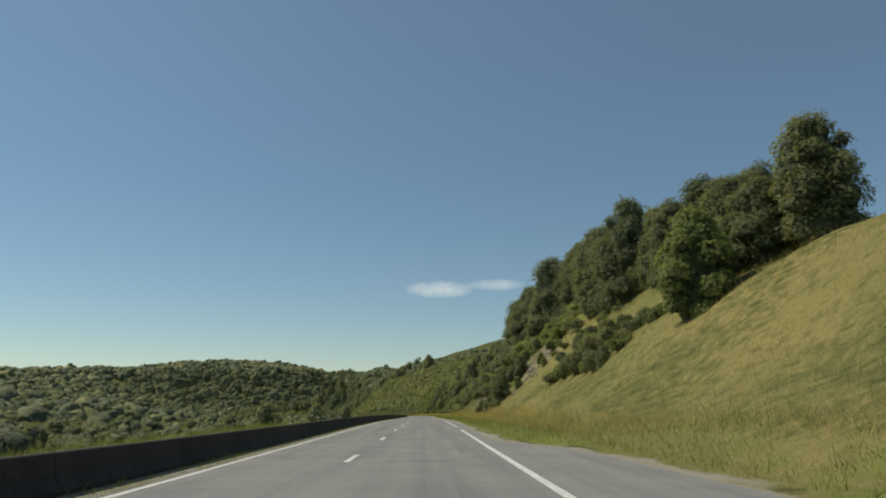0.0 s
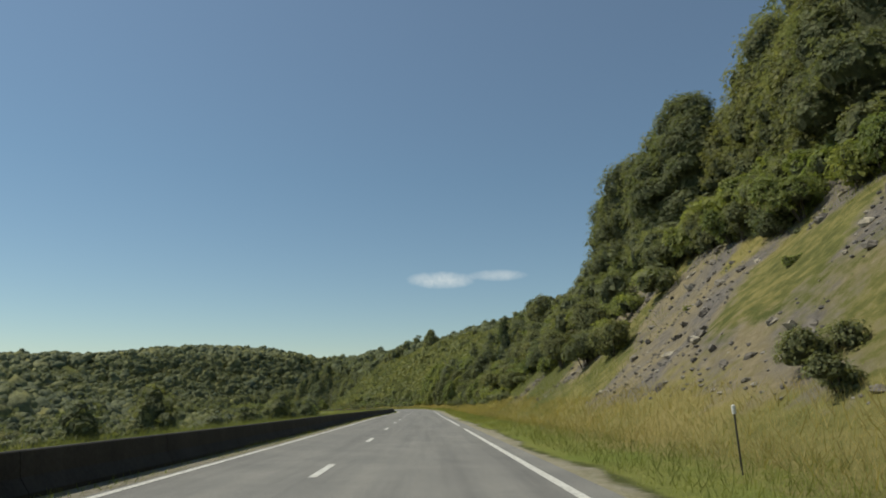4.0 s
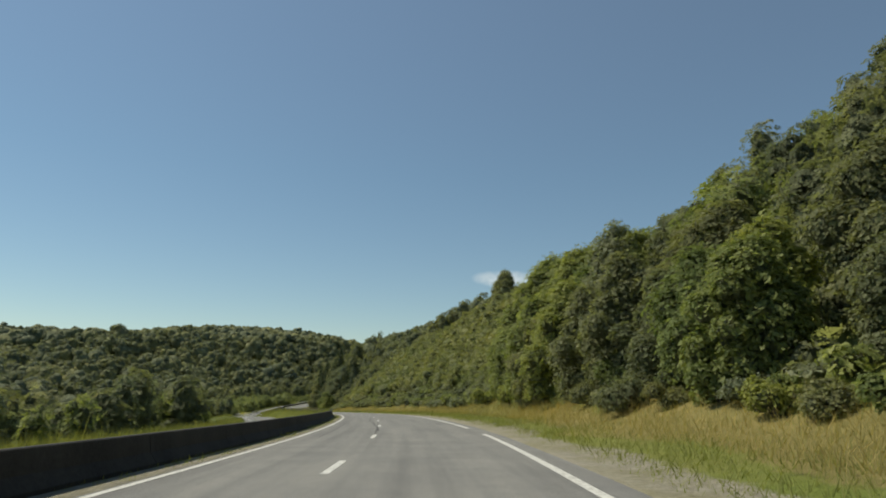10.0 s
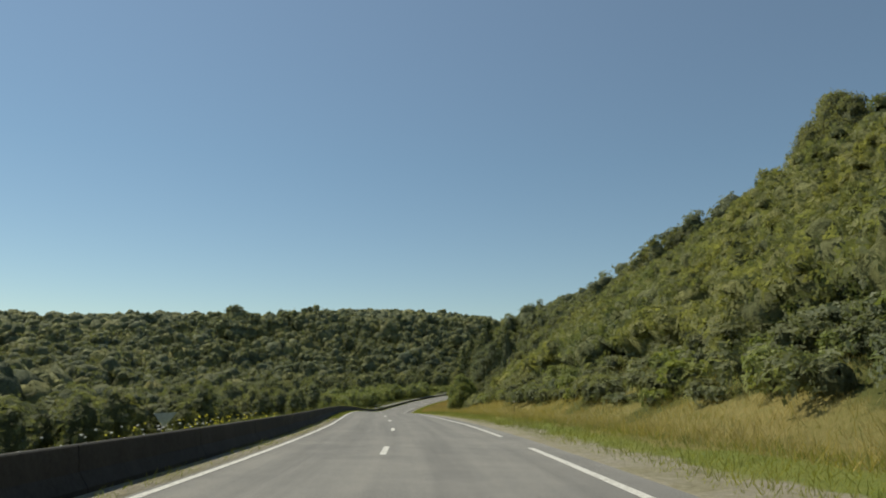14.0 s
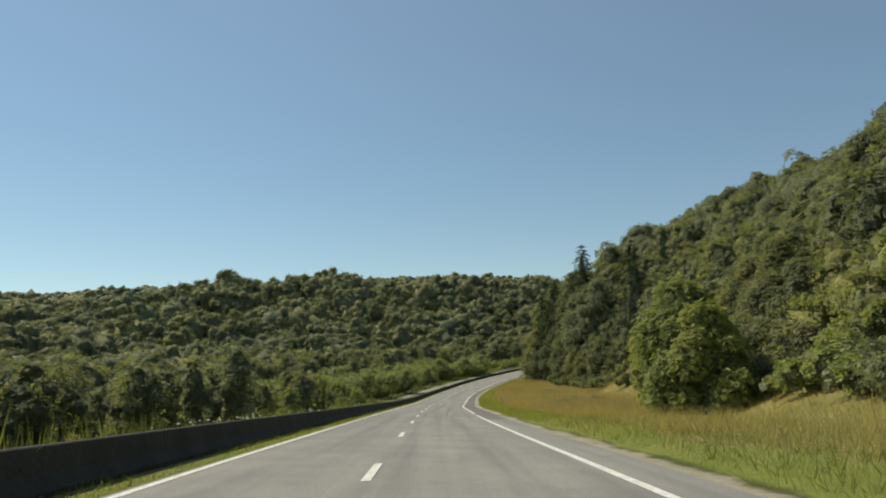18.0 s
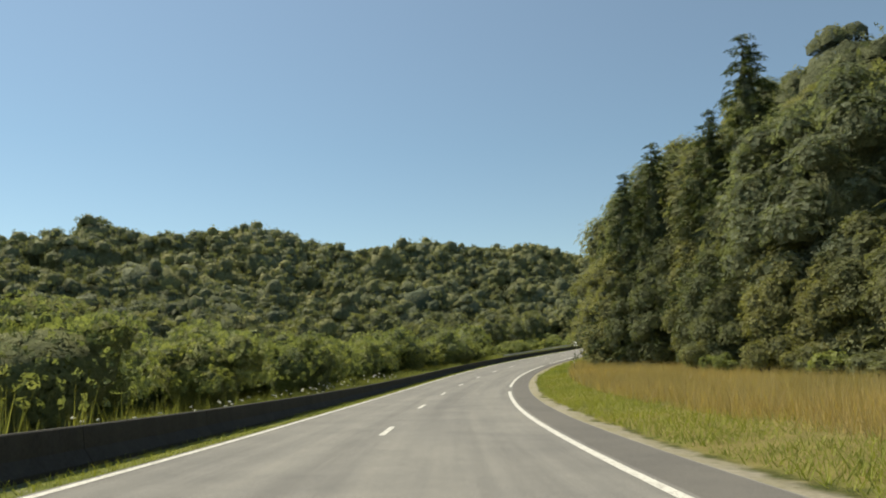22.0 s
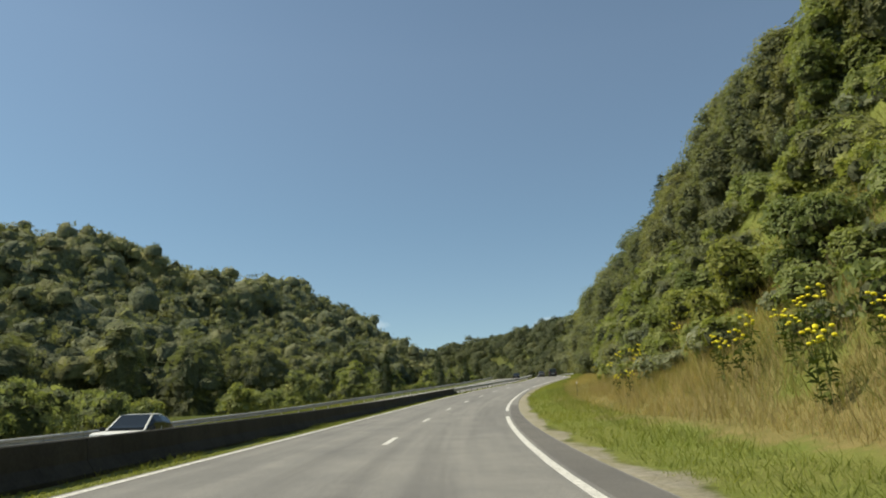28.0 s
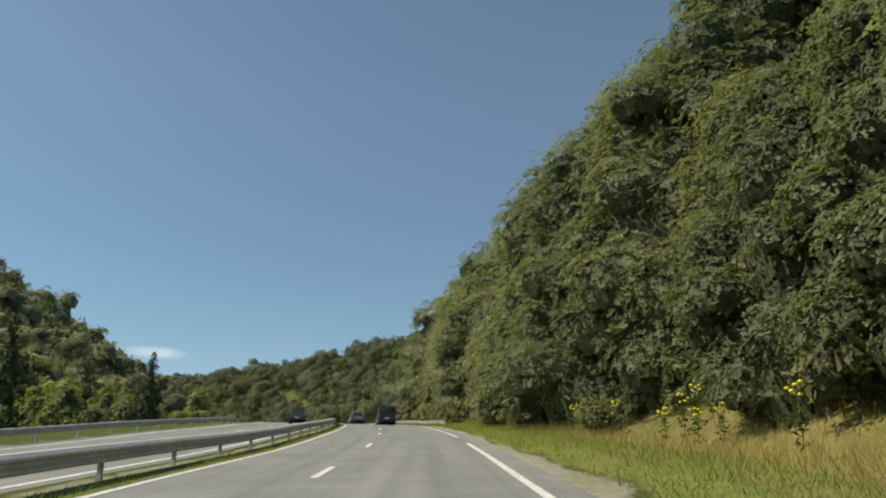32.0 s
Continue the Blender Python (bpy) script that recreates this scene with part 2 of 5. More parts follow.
def land(s, d):
    """Height of the ground for arrays of s and d."""
    s, d = np.broadcast_arrays(np.asarray(s, float), np.asarray(d, float))
    edge = table(s, LANES, 4)
    bank = np.interp(s, RS, BANK)
    base = np.interp(s, LS, line[:, 2])
    flat = base - np.clip(d, -16, edge + 4) * bank * np.clip(1 - (np.abs(d) - 20) / 30, 0, 1) - lower(s, d)
    x, y = place(s, d)
    toe, crest, top, far = (table(s, RIGHT, i) for i in (1, 2, 3, 4))
    right = rise(d, toe, crest) * top + np.clip((d - crest) / np.maximum(230 - crest, 1), 0, 1) * (far - top) + 0.25 * np.clip((d - edge - 0.6) / 3, 0, 1)
    right = right + np.clip((d - toe) / 8, 0, 1) * (wave(x, y, 3, 26) * 0.7 + wave(x, y, 4, 8) * 0.22)
    floor, foot, crest_l, top_l = (table(s, LEFT, i) for i in (1, 2, 3, 4))
    left = rise(-d, 19.0, 38.0) * floor + rise(-d, -foot, -crest_l) * (top_l - floor) + rise(-d, 25 - crest_l, 140 - crest_l) * table(s, BACK, 1)
    left = left + np.clip((-d - 19) / 15, 0, 1) * wave(x, y, 5, 40) * 0.8
    shape = np.where(d > 0, right, left)
    mid = table(s, LANES, 1)
    sunk = np.where((d > mid - 0.15) & (d < edge - 0.15), -0.12, np.where((d > mid - 10.4 - table(s, GAP, 1)) & (d < mid - 1.9 - table(s, GAP, 1)), -0.12, 0.0))
    return flat + np.where((d > -19) & (d < edge), 0.0, shape) + sunk - 0.03


# ---- materials ----
def material(name, rough=0.8, metal=0.0, spec=0.3):
    m = bpy.data.materials.new(name)
    m.use_nodes = True
    b = m.node_tree.nodes["Principled BSDF"]
    b.inputs["Roughness"].default_value, b.inputs["Metallic"].default_value = rough, metal
    b.inputs["Specular IOR Level"].default_value = spec
    return m, m.node_tree, b


def noise_node(t, scale, detail=4.0, rough=0.6, stretch=None):
    n = t.nodes.new("ShaderNodeTexNoise")
    n.inputs["Scale"].default_value, n.inputs["Detail"].default_value, n.inputs["Roughness"].default_value = scale, detail, rough
    g = t.nodes.new("ShaderNodeNewGeometry")
    if stretch:
        v = t.nodes.new("ShaderNodeMapping")
        v.inputs["Scale"].default_value = stretch
        t.links.new(g.outputs["Position"], v.inputs["Vector"])
        t.links.new(v.outputs[0], n.inputs["Vector"])
    else:
        t.links.new(g.outputs["Position"], n.inputs["Vector"])
    return n.outputs["Fac"]


def ramp(t, fac, stops):
    r = t.nodes.new("ShaderNodeValToRGB")
    e = r.color_ramp.elements
    while len(e) < len(stops):
        e.new(0.5)
    for el, (pos, c) in zip(e, stops):
        el.position, el.color = pos, (*c, 1)
    t.links.new(fac, r.inputs["Fac"])
    return r.outputs["Color"]


def blend(t, a, b, fac, how="MIX"):
    m = t.nodes.new("ShaderNodeMix")
    m.data_type, m.blend_type = "RGBA", how
    for socket, v in ((m.inputs[6], a), (m.inputs[7], b), (m.inputs[0], fac)):
        if isinstance(v, (int, float)):
            socket.default_value = v
        elif isinstance(v, tuple):
            socket.default_value = (*v, 1)
        else:
            t.links.new(v, socket)
    return m.outputs[2]


def bump(t, b, height, strength, distance):
    n = t.nodes.new("ShaderNodeBump")
    n.inputs["Strength"].default_value, n.inputs["Distance"].default_value = strength, distance
    t.links.new(height, n.inputs["Height"])
    t.links.new(n.outputs[0], b.inputs["Normal"])


def tone_of(t, small, large, scale=1.4, wide=0.08):
    return blend(t, ramp(t, noise_node(t, scale, 8, 0.7), small), ramp(t, noise_node(t, wide, 3, 0.6), large), 0.5)


M_GROUND, t_, b_ = material("roadside_ground", 0.95, 0, 0.1)
COVERS = ("green", "dry", "scree", "gravel", "meadow")
tone = tone_of(t_, [(0.3, (0.05, 0.062, 0.018)), (0.7, (0.11, 0.12, 0.04))], [(0.3, (0.07, 0.085, 0.025)), (0.7, (0.11, 0.11, 0.042))])
ragged = noise_node(t_, 0.9, 5, 0.65)
for cover, (small, large, scale, wide) in zip(COVERS, (
        ([(0.3, (0.11, 0.138, 0.032)), (0.5, (0.18, 0.212, 0.052)), (0.7, (0.265, 0.272, 0.08))], [(0.35, (0.15, 0.19, 0.044)), (0.65, (0.235, 0.22, 0.075))], 3.0, 0.15),
        ([(0.3, (0.11, 0.11, 0.038)), (0.5, (0.21, 0.182, 0.07)), (0.7, (0.32, 0.265, 0.118))], [(0.35, (0.12, 0.138, 0.044)), (0.65, (0.27, 0.218, 0.086))], 1.8, 0.07),
        ([(0.3, (0.08, 0.072, 0.066)), (0.5, (0.18, 0.165, 0.15)), (0.7, (0.32, 0.28, 0.23))], [(0.42, (0.11, 0.10, 0.095)), (0.6, (0.24, 0.19, 0.08))], 2.6, 0.25),
        ([(0.3, (0.18, 0.16, 0.125)), (0.5, (0.31, 0.285, 0.235)), (0.72, (0.5, 0.47, 0.4))], [(0.4, (0.31, 0.285, 0.225)), (0.62, (0.22, 0.205, 0.1))], 6.0, 0.6),
        ([(0.3, (0.05, 0.075, 0.015)), (0.7, (0.11, 0.12, 0.03))], [(0.3, (0.06, 0.085, 0.02)), (0.7, (0.12, 0.125, 0.035))], 1.5, 0.08))):
    at = t_.nodes.new("ShaderNodeAttribute")
    at.attribute_name = cover
    k = t_.nodes.new("ShaderNodeMath")
    k.operation = "ADD"
    t_.links.new(at.outputs["Fac"], k.inputs[0])
    t_.links.new(ragged, k.inputs[1])
    edge = t_.nodes.new("ShaderNodeMapRange")
    edge.inputs["From Min"].default_value, edge.inputs["From Max"].default_value = 0.88, 1.12
    t_.links.new(k.outputs[0], edge.inputs["Value"])
    tone = blend(t_, tone, tone_of(t_, small, large, scale, wide), edge.outputs[0])
t_.links.new(tone, b_.inputs["Base Color"])
bump(t_, b_, noise_node(t_, 4, 7, 0.75), 0.7, 0.2)


def asphalt(name, tone, streaks=False):
    m, t, b = material(name, 0.92, 0, 0.2)
    fine = ramp(t, noise_node(t, 55, 5, 0.75), [(0.3, tuple(c * 0.6 for c in tone)), (0.7, tuple(c * 1.4 for c in tone))])
    broad = ramp(t, noise_node(t, 0.45, 5, 0.65), [(0.3, (0.84, 0.84, 0.85)), (0.7, (1.08, 1.07, 1.05))])
    c = blend(t, fine, broad, 1.0, "MULTIPLY")
    if streaks:
        # wear along the wheel paths: a noise drawn out along the road
        xyz = t.nodes.new("ShaderNodeCombineXYZ")
        for k, key, stretch in ((0, "across", 1.3), (1, "along", 0.03)):
            at, mul = t.nodes.new("ShaderNodeAttribute"), t.nodes.new("ShaderNodeMath")
            at.attribute_name, mul.operation, mul.inputs[1].default_value = key, "MULTIPLY", stretch
            t.links.new(at.outputs["Fac"], mul.inputs[0])
            t.links.new(mul.outputs[0], xyz.inputs[k])
        n = t.nodes.new("ShaderNodeTexNoise")
        n.inputs["Scale"].default_value, n.inputs["Detail"].default_value, n.inputs["Roughness"].default_value = 1.0, 5.0, 0.6
        t.links.new(xyz.outputs[0], n.inputs["Vector"])
        c = blend(t, c, ramp(t, n.outputs["Fac"], [(0.32, (0.8, 0.8, 0.81)), (0.5, (0.99, 0.99, 0.99)), (0.68, (1.12, 1.11, 1.09))]), 1.0, "MULTIPLY")
    t.links.new(c, b.inputs["Base Color"])
    bump(t, b, noise_node(t, 90, 3, 0.7), 0.35, 0.01)
    return m


M_ROAD = asphalt("worn_asphalt", (0.216, 0.213, 0.207), True)
M_LAYBY = asphalt("pale_asphalt", (0.26, 0.245, 0.22))
M_LINE, t_, b_ = material("road_marking_paint", 0.7)
t_.links.new(ramp(t_, noise_node(t_, 9, 6, 0.75), [(0.34, (0.27, 0.26, 0.245)), (0.5, (0.6, 0.59, 0.56)), (0.7, (0.72, 0.71, 0.68))]), b_.inputs["Base Color"])
# weathered tones darkened all over; the road side's shade is in the colour
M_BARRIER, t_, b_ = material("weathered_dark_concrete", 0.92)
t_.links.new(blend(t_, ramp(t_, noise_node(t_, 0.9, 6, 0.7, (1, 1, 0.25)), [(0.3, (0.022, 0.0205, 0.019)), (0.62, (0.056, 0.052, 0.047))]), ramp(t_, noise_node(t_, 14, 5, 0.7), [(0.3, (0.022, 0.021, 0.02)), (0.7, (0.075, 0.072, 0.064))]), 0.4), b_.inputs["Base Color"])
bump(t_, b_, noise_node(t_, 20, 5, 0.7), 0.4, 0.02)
M_STEEL, t_, b_ = material("galvanised_steel", 0.55, 0.35)
t_.links.new(ramp(t_, noise_node(t_, 3, 6, 0.7), [(0.3, (0.36, 0.36, 0.355)), (0.7, (0.56, 0.56, 0.55))]), b_.inputs["Base Color"])


def leaf_material(name, tones, light=0.46, by_object=True, ragged=0.0):
    """Sprays of leaves: tones from dark to light, varied from tree to tree and from leaf to leaf, partly let through."""
    m, t, b = material(name, 0.7, 0, 0.2)
    g = t.nodes.new("ShaderNodeNewGeometry")
    low, mid, high = (tuple(0.6 * c + 0.4 * k for c, k in zip(tone, tones[1])) for tone in tones)
    leaf = ramp(t, g.outputs["Random Per Island"], [(0.0, low), (0.55, mid), (1.0, high)])
    if by_object:
        o = t.nodes.new("ShaderNodeObjectInfo")
        vary = o.outputs["Random"]
    else:
        vary = noise_node(t, 0.09, 2, 0.5)
    tree = ramp(t, vary, [(0.25 if not by_object else 0.0, (0.74, 0.8, 0.84)), (0.5, (1.0, 1.0, 1.0)), (0.75 if not by_object else 1.0, (1.2, 1.12, 0.92))])
    c = blend(t, leaf, tree, 1.0, "MULTIPLY")
    if ragged:
        c = blend(t, c, ramp(t, noise_node(t, ragged * 1.7, 2, 0.6), [(0.35, (0.82, 0.83, 0.84)), (0.65, (1.2, 1.18, 1.14))]), 1.0, "MULTIPLY")
    t.links.new(c, b.inputs["Base Color"])
    tr = t.nodes.new("ShaderNodeBsdfTranslucent")
    t.links.new(blend(t, c, (1.12, 1.15, 0.65), 1.0, "MULTIPLY"), tr.inputs["Color"])
    mix = t.nodes.new("ShaderNodeMixShader")
    mix.inputs[0].default_value = light
    t.links.new(b.outputs[0], mix.inputs[1])
    t.links.new(tr.outputs[0], mix.inputs[2])
    out = mix.outputs[0]
    if ragged:
        gap = t.nodes.new("ShaderNodeMath")
        gap.operation, gap.inputs[1].default_value = "LESS_THAN", 0.5
        t.links.new(noise_node(t, ragged, 2, 0.55), gap.inputs[0])
        clear, cut = t.nodes.new("ShaderNodeBsdfTransparent"), t.nodes.new("ShaderNodeMixShader")
        t.links.new(gap.outputs[0], cut.inputs[0])
        t.links.new(out, cut.inputs[1])
        t.links.new(clear.outputs[0], cut.inputs[2])
        out = cut.outputs[0]
    t.links.new(out, t.nodes["Material Output"].inputs["Surface"])
    return m


DARK_TONES = [(0.105, 0.12, 0.062), (0.194, 0.209, 0.114), (0.305, 0.315, 0.188)]
BRIGHT_TONES = [(0.13, 0.16, 0.05), (0.24, 0.275, 0.1), (0.37, 0.385, 0.175)]
GREY_TONES = [(0.125, 0.145, 0.085), (0.235, 0.255, 0.165), (0.36, 0.38, 0.265)]
NEEDLE_TONES = [(0.035, 0.055, 0.03), (0.075, 0.1, 0.052), (0.125, 0.15, 0.08)]
M_LEAF, M_LEAF_FAR = leaf_material("broadleaf_foliage", DARK_TONES, ragged=8.0), leaf_material("far_woodland_foliage", [(0.112, 0.126, 0.07), (0.196, 0.21, 0.118), (0.3, 0.305, 0.184)], 0.35, False, 4.0)


def ragged_out(t, b, scale, level):
    """Leaves small gaps in a leafy mass."""
    cut, mix = t.nodes.new("ShaderNodeMath"), t.nodes.new("ShaderNodeMixShader")
    cut.operation, cut.inputs[1].default_value = "LESS_THAN", level
    t.links.new(noise_node(t, scale, 3, 0.65), cut.inputs[0])
    for socket, v in zip(mix.inputs, (cut.outputs[0], b.outputs[0], t.nodes.new("ShaderNodeBsdfTransparent").outputs[0])):
        t.links.new(v, socket)
    t.links.new(mix.outputs[0], t.nodes["Material Output"].inputs["Surface"])


M_CANOPY, t_, b_ = material("far_canopy", 0.8, 0, 0.15)
g_ = t_.nodes.new("ShaderNodeNewGeometry")
t_.links.new(blend(t_, blend(t_, ramp(t_, noise_node(t_, 1.9, 8, 0.8), [(0.36, (0.106, 0.117, 0.069)), (0.5, (0.175, 0.187, 0.108)), (0.66, (0.265, 0.272, 0.16))]), ramp(t_, g_.outputs["Random Per Island"], [(0.0, (0.7, 0.76, 0.78)), (0.6, (1.05, 1.05, 1.0)), (1.0, (1.35, 1.25, 0.9))]), 1.0, "MULTIPLY"), ramp(t_, noise_node(t_, 0.02, 3, 0.5), [(0.32, (0.66, 0.72, 0.78)), (0.5, (0.95, 0.96, 0.97)), (0.68, (1.2, 1.13, 0.98))]), 1.0, "MULTIPLY"), b_.inputs["Base Color"])
bump(t_, b_, noise_node(t_, 2.6, 8, 0.85), 0.7, 0.6)
ragged_out(t_, b_, 2.4, 0.41)
M_BUSH, t_, b_ = material("sunny_bush_canopy", 0.8, 0, 0.15)
g_ = t_.nodes.new("ShaderNodeNewGeometry")
t_.links.new(blend(t_, ramp(t_, noise_node(t_, 2.6, 8, 0.8), [(0.36, (0.13, 0.15, 0.07)), (0.5, (0.21, 0.235, 0.105)), (0.66, (0.32, 0.34, 0.165))]), ramp(t_, g_.outputs["Random Per Island"], [(0.0, (0.66, 0.74, 0.76)), (0.5, (1.0, 1.0, 1.0)), (1.0, (1.3, 1.22, 0.9))]), 1.0, "MULTIPLY"), b_.inputs["Base Color"])
bump(t_, b_, noise_node(t_, 3.4, 8, 0.85), 1.0, 0.4)
ragged_out(t_, b_, 4.5, 0.43)
M_MID_FAR = leaf_material("roadside_wood_foliage", DARK_TONES, 0.45, False, 6.5)
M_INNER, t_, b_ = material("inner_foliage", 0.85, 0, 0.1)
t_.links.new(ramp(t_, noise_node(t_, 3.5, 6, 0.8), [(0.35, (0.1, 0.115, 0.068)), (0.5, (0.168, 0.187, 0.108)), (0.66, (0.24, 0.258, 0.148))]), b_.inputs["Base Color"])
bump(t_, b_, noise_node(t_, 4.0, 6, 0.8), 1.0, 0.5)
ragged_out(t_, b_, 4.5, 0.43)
M_LEAF_BRIGHT, M_BRIGHT_FAR = leaf_material("sunny_shrub_foliage", BRIGHT_TONES, ragged=9.0), leaf_material("far_scrub_foliage", BRIGHT_TONES, 0.45, False, 6.5)
M_LEAF_GREY, M_GREY_FAR = leaf_material("willow_foliage", GREY_TONES, ragged=8.0), leaf_material("far_grey_foliage", GREY_TONES, 0.45, False, 6.5)
# broadleaf tones at about 0.6: shade on the end hills put in colour
M_DARKENED_WOOD = leaf_material("dark_woodland_foliage", [(0.06, 0.073, 0.042), (0.11, 0.124, 0.074), (0.17, 0.18, 0.115)], 0.4, False, 5.0)
M_BUSH_LEAF = leaf_material("valley_bush_foliage", [(0.16, 0.185, 0.08), (0.26, 0.29, 0.125), (0.38, 0.405, 0.195)], 0.45, False, 8.0)
M_SCRUB_LEAF = leaf_material("hillside_scrub_foliage", [(0.16, 0.172, 0.08), (0.245, 0.258, 0.12), (0.34, 0.345, 0.17)], 0.45, False, 6.5)
M_SCRUB, t_, b_ = material("hillside_scrub", 0.85, 0, 0.1)
g_ = t_.nodes.new("ShaderNodeNewGeometry")
t_.links.new(blend(t_, blend(t_, ramp(t_, noise_node(t_, 3.5, 6, 0.8), [(0.35, (0.14, 0.15, 0.078)), (0.5, (0.215, 0.228, 0.112)), (0.66, (0.3, 0.305, 0.15))]), ramp(t_, noise_node(t_, 0.07, 3, 0.6), [(0.36, (0.72, 0.76, 0.8)), (0.5, (1.0, 1.0, 0.98)), (0.64, (1.3, 1.22, 0.95))]), 1.0, "MULTIPLY"), ramp(t_, g_.outputs["Random Per Island"], [(0.0, (0.85, 0.87, 0.9)), (1.0, (1.15, 1.12, 1.0))]), 1.0, "MULTIPLY"), b_.inputs["Base Color"])
bump(t_, b_, noise_node(t_, 4.0, 6, 0.8), 0.9, 0.4)
M_NEEDLE = leaf_material("conifer_needles", NEEDLE_TONES, 0.2, ragged=10.0)
M_GRASS_DRY = leaf_material("dry_grass_blades", [(0.25, 0.215, 0.09), (0.39, 0.32, 0.13), (0.55, 0.45, 0.21)], 0.4, False)
M_GRASS_GREEN = leaf_material("green_grass_blades", [(0.16, 0.185, 0.045), (0.26, 0.29, 0.07), (0.38, 0.39, 0.125)], 0.4, False)
M_GRASS_GOLD = leaf_material("golden_grass_blades", [(0.27, 0.205, 0.1), (0.41, 0.32, 0.155), (0.55, 0.44, 0.235)], 0.4, False)
M_WEEDS = leaf_material("weed_leaves", [(0.15, 0.165, 0.05), (0.24, 0.25, 0.08), (0.34, 0.34, 0.125)], 0.4, False)
M_BARK, t_, b_ = material("grey_brown_bark", 0.95)
t_.links.new(ramp(t_, noise_node(t_, 6, 6, 0.7, (1, 1, 0.25)), [(0.3, (0.05, 0.042, 0.034)), (0.7, (0.16, 0.14, 0.115))]), b_.inputs["Base Color"])

# ---- the ground ----
gs = np.concatenate([np.arange(-160, 1060, 3.0), np.arange(1060, 1400, 8.0)])
gd = np.concatenate([[-420, -380, -340, -300], np.arange(-270, -40, 9.0), np.arange(-40, -17, 2.5)])
near_d = np.array([-11.2, -10.45, -10.35, -6.0, -1.95, -1.85, -1.7, -1.2, -0.6, -0.2, -0.1])
right_d = np.concatenate([[-0.6, -0.2, -0.1, 0.4, 0.9, 1.5, 2.3], np.arange(3.2, 44, 1.3), np.arange(44, 120, 5.0), np.arange(120, 228, 11.0)])
SS, DD = [], []
for s in gs:
    DD.append(np.concatenate([gd, near_d + (near_d < -1.8) * -float(table(s, GAP, 1)) + float(table(s, LANES, 1)), right_d + float(table(s, LANES, 4))]))
    SS.append(np.full(len(DD[-1]), s))
SS, DD = np.array(SS), np.array(DD)
GX, GY = place(SS, DD)
GZ = land(SS, DD)
# the sheet goes on to the horizon
for side in (0, -1):
    for far, drop in ((600, 10), (2600, 30)):
        shift = -far if side == 0 else far
        GX, GY, GZ = (np.insert(a, 0 if side == 0 else a.shape[1], b, axis=1) for a, b in ((GX, GX[:, side] + shift), (GY, GY[:, side]), (GZ, GZ[:, side] - drop)))
        DD = np.insert(DD, 0 if side == 0 else DD.shape[1], DD[:, side] + shift, axis=1)
        SS = np.insert(SS, 0, SS[:, 0], axis=1)
for side in (0, -1):
    for far in (500, 2600):
        shift = -far if side == 0 else far
        GX, GY, GZ, DD, SS = (np.insert(a, 0 if side == 0 else a.shape[0], b, axis=0) for a, b in ((GX, GX[side]), (GY, GY[side] + shift), (GZ, GZ[side] - 5), (DD, DD[side]), (SS, SS[side] + shift)))
rows_n, cols_n = GX.shape
idx = np.arange(rows_n * cols_n).reshape(rows_n, cols_n)
quads = np.stack([idx[:-1, :-1], idx[:-1, 1:], idx[1:, 1:], idx[1:, :-1]], -1).reshape(-1, 4)
edge_, toe_, mid_ = table(SS, LANES, 4), table(SS, RIGHT, 1), table(SS, LANES, 1)
w1, w2 = wave(GX, GY, 8, 9), wave(GX, GY, 9, 26)


def band(x, a, b, soft):
    return np.clip((x - a) / soft + 0.5, 0, 1) * np.clip((b - x) / soft + 0.5, 0, 1)


verge = DD - edge_
cover = {
    "gravel": np.maximum(band(verge, -1, 0.6 + 0.35 * w1 + 1.0 * band(SS, 190, 470, 20), 0.9), band(DD, mid_ - 11.6 - table(SS, GAP, 1), mid_ + 1, 0.6) * (1 - band(DD, mid_ - 1.9 - table(SS, GAP, 1), mid_ - 1.6, 0.3) * (SS > 330)) * (1 - 0.7 * band(DD, mid_ - 1.2, mid_ + 1, 0.4) * (SS > 440))),
    "green": np.maximum.reduce([band(DD, 20 + w1, 30, 2) * band(SS, 104, 192, 6) * 0.62, band(DD, toe_ - 1, 27 + 2 * w1, 3) * band(SS, 198, 352, 8) * 0.6, band(DD, 33 + w1, 46, 4) * band(SS, 590, 690, 10) * 0.6, band(DD, 3, 24 + 2 * w1, 3) * band(SS, 722, 845, 8) * 0.75, band(verge, 0.8 + 0.4 * w1, 3.4 + 0.8 * w1, 0.9), band(DD, mid_ - 1.3, mid_, 0.3) * np.clip((SS - 440) / 60, 0, 1), band(DD, mid_ - 2.0 - table(SS, GAP, 1), mid_ - 1.6, 0.3) * band(SS, 330, 760, 20)]),
    "dry": np.maximum.reduce([0.62 * band(DD, toe_ - 2, 24 + 2 * w1, 4) * band(SS, 470, 560, 12), band(DD, edge_ + 3.0 + 0.8 * w1, toe_ + 2.5 + 2 * w1, 1.5), (0.56 + 0.1 * w2) * band(DD, toe_ - 2, 27 + 2 * w1, 2) * band(SS, -400, 175 + 6 * w1, 14), band(DD, 5, 34 + 3 * w1, 3) * band(SS, 548 + 5 * w1, 690, 10)]),
    "scree": band(DD, toe_ + 1.5 + w1, 21 + 3 * w1, 3) * band(SS, 103 + 6 * w1, 196 + 8 * w1, 10) * np.clip(0.62 + 0.45 * w2 + 0.4 * w1, 0, 1),
    "meadow": band(DD, -60, mid_ - 11.0, 3)}
ground = new("ground", mesh_of("ground", np.stack([GX, GY, GZ], -1).reshape(-1, 3), quads, M_GROUND, smooth=True))
for key, values in cover.items():
    ground.data.attributes.new(key, "FLOAT", "POINT").data.foreach_set("value", values.ravel().astype(np.float32))
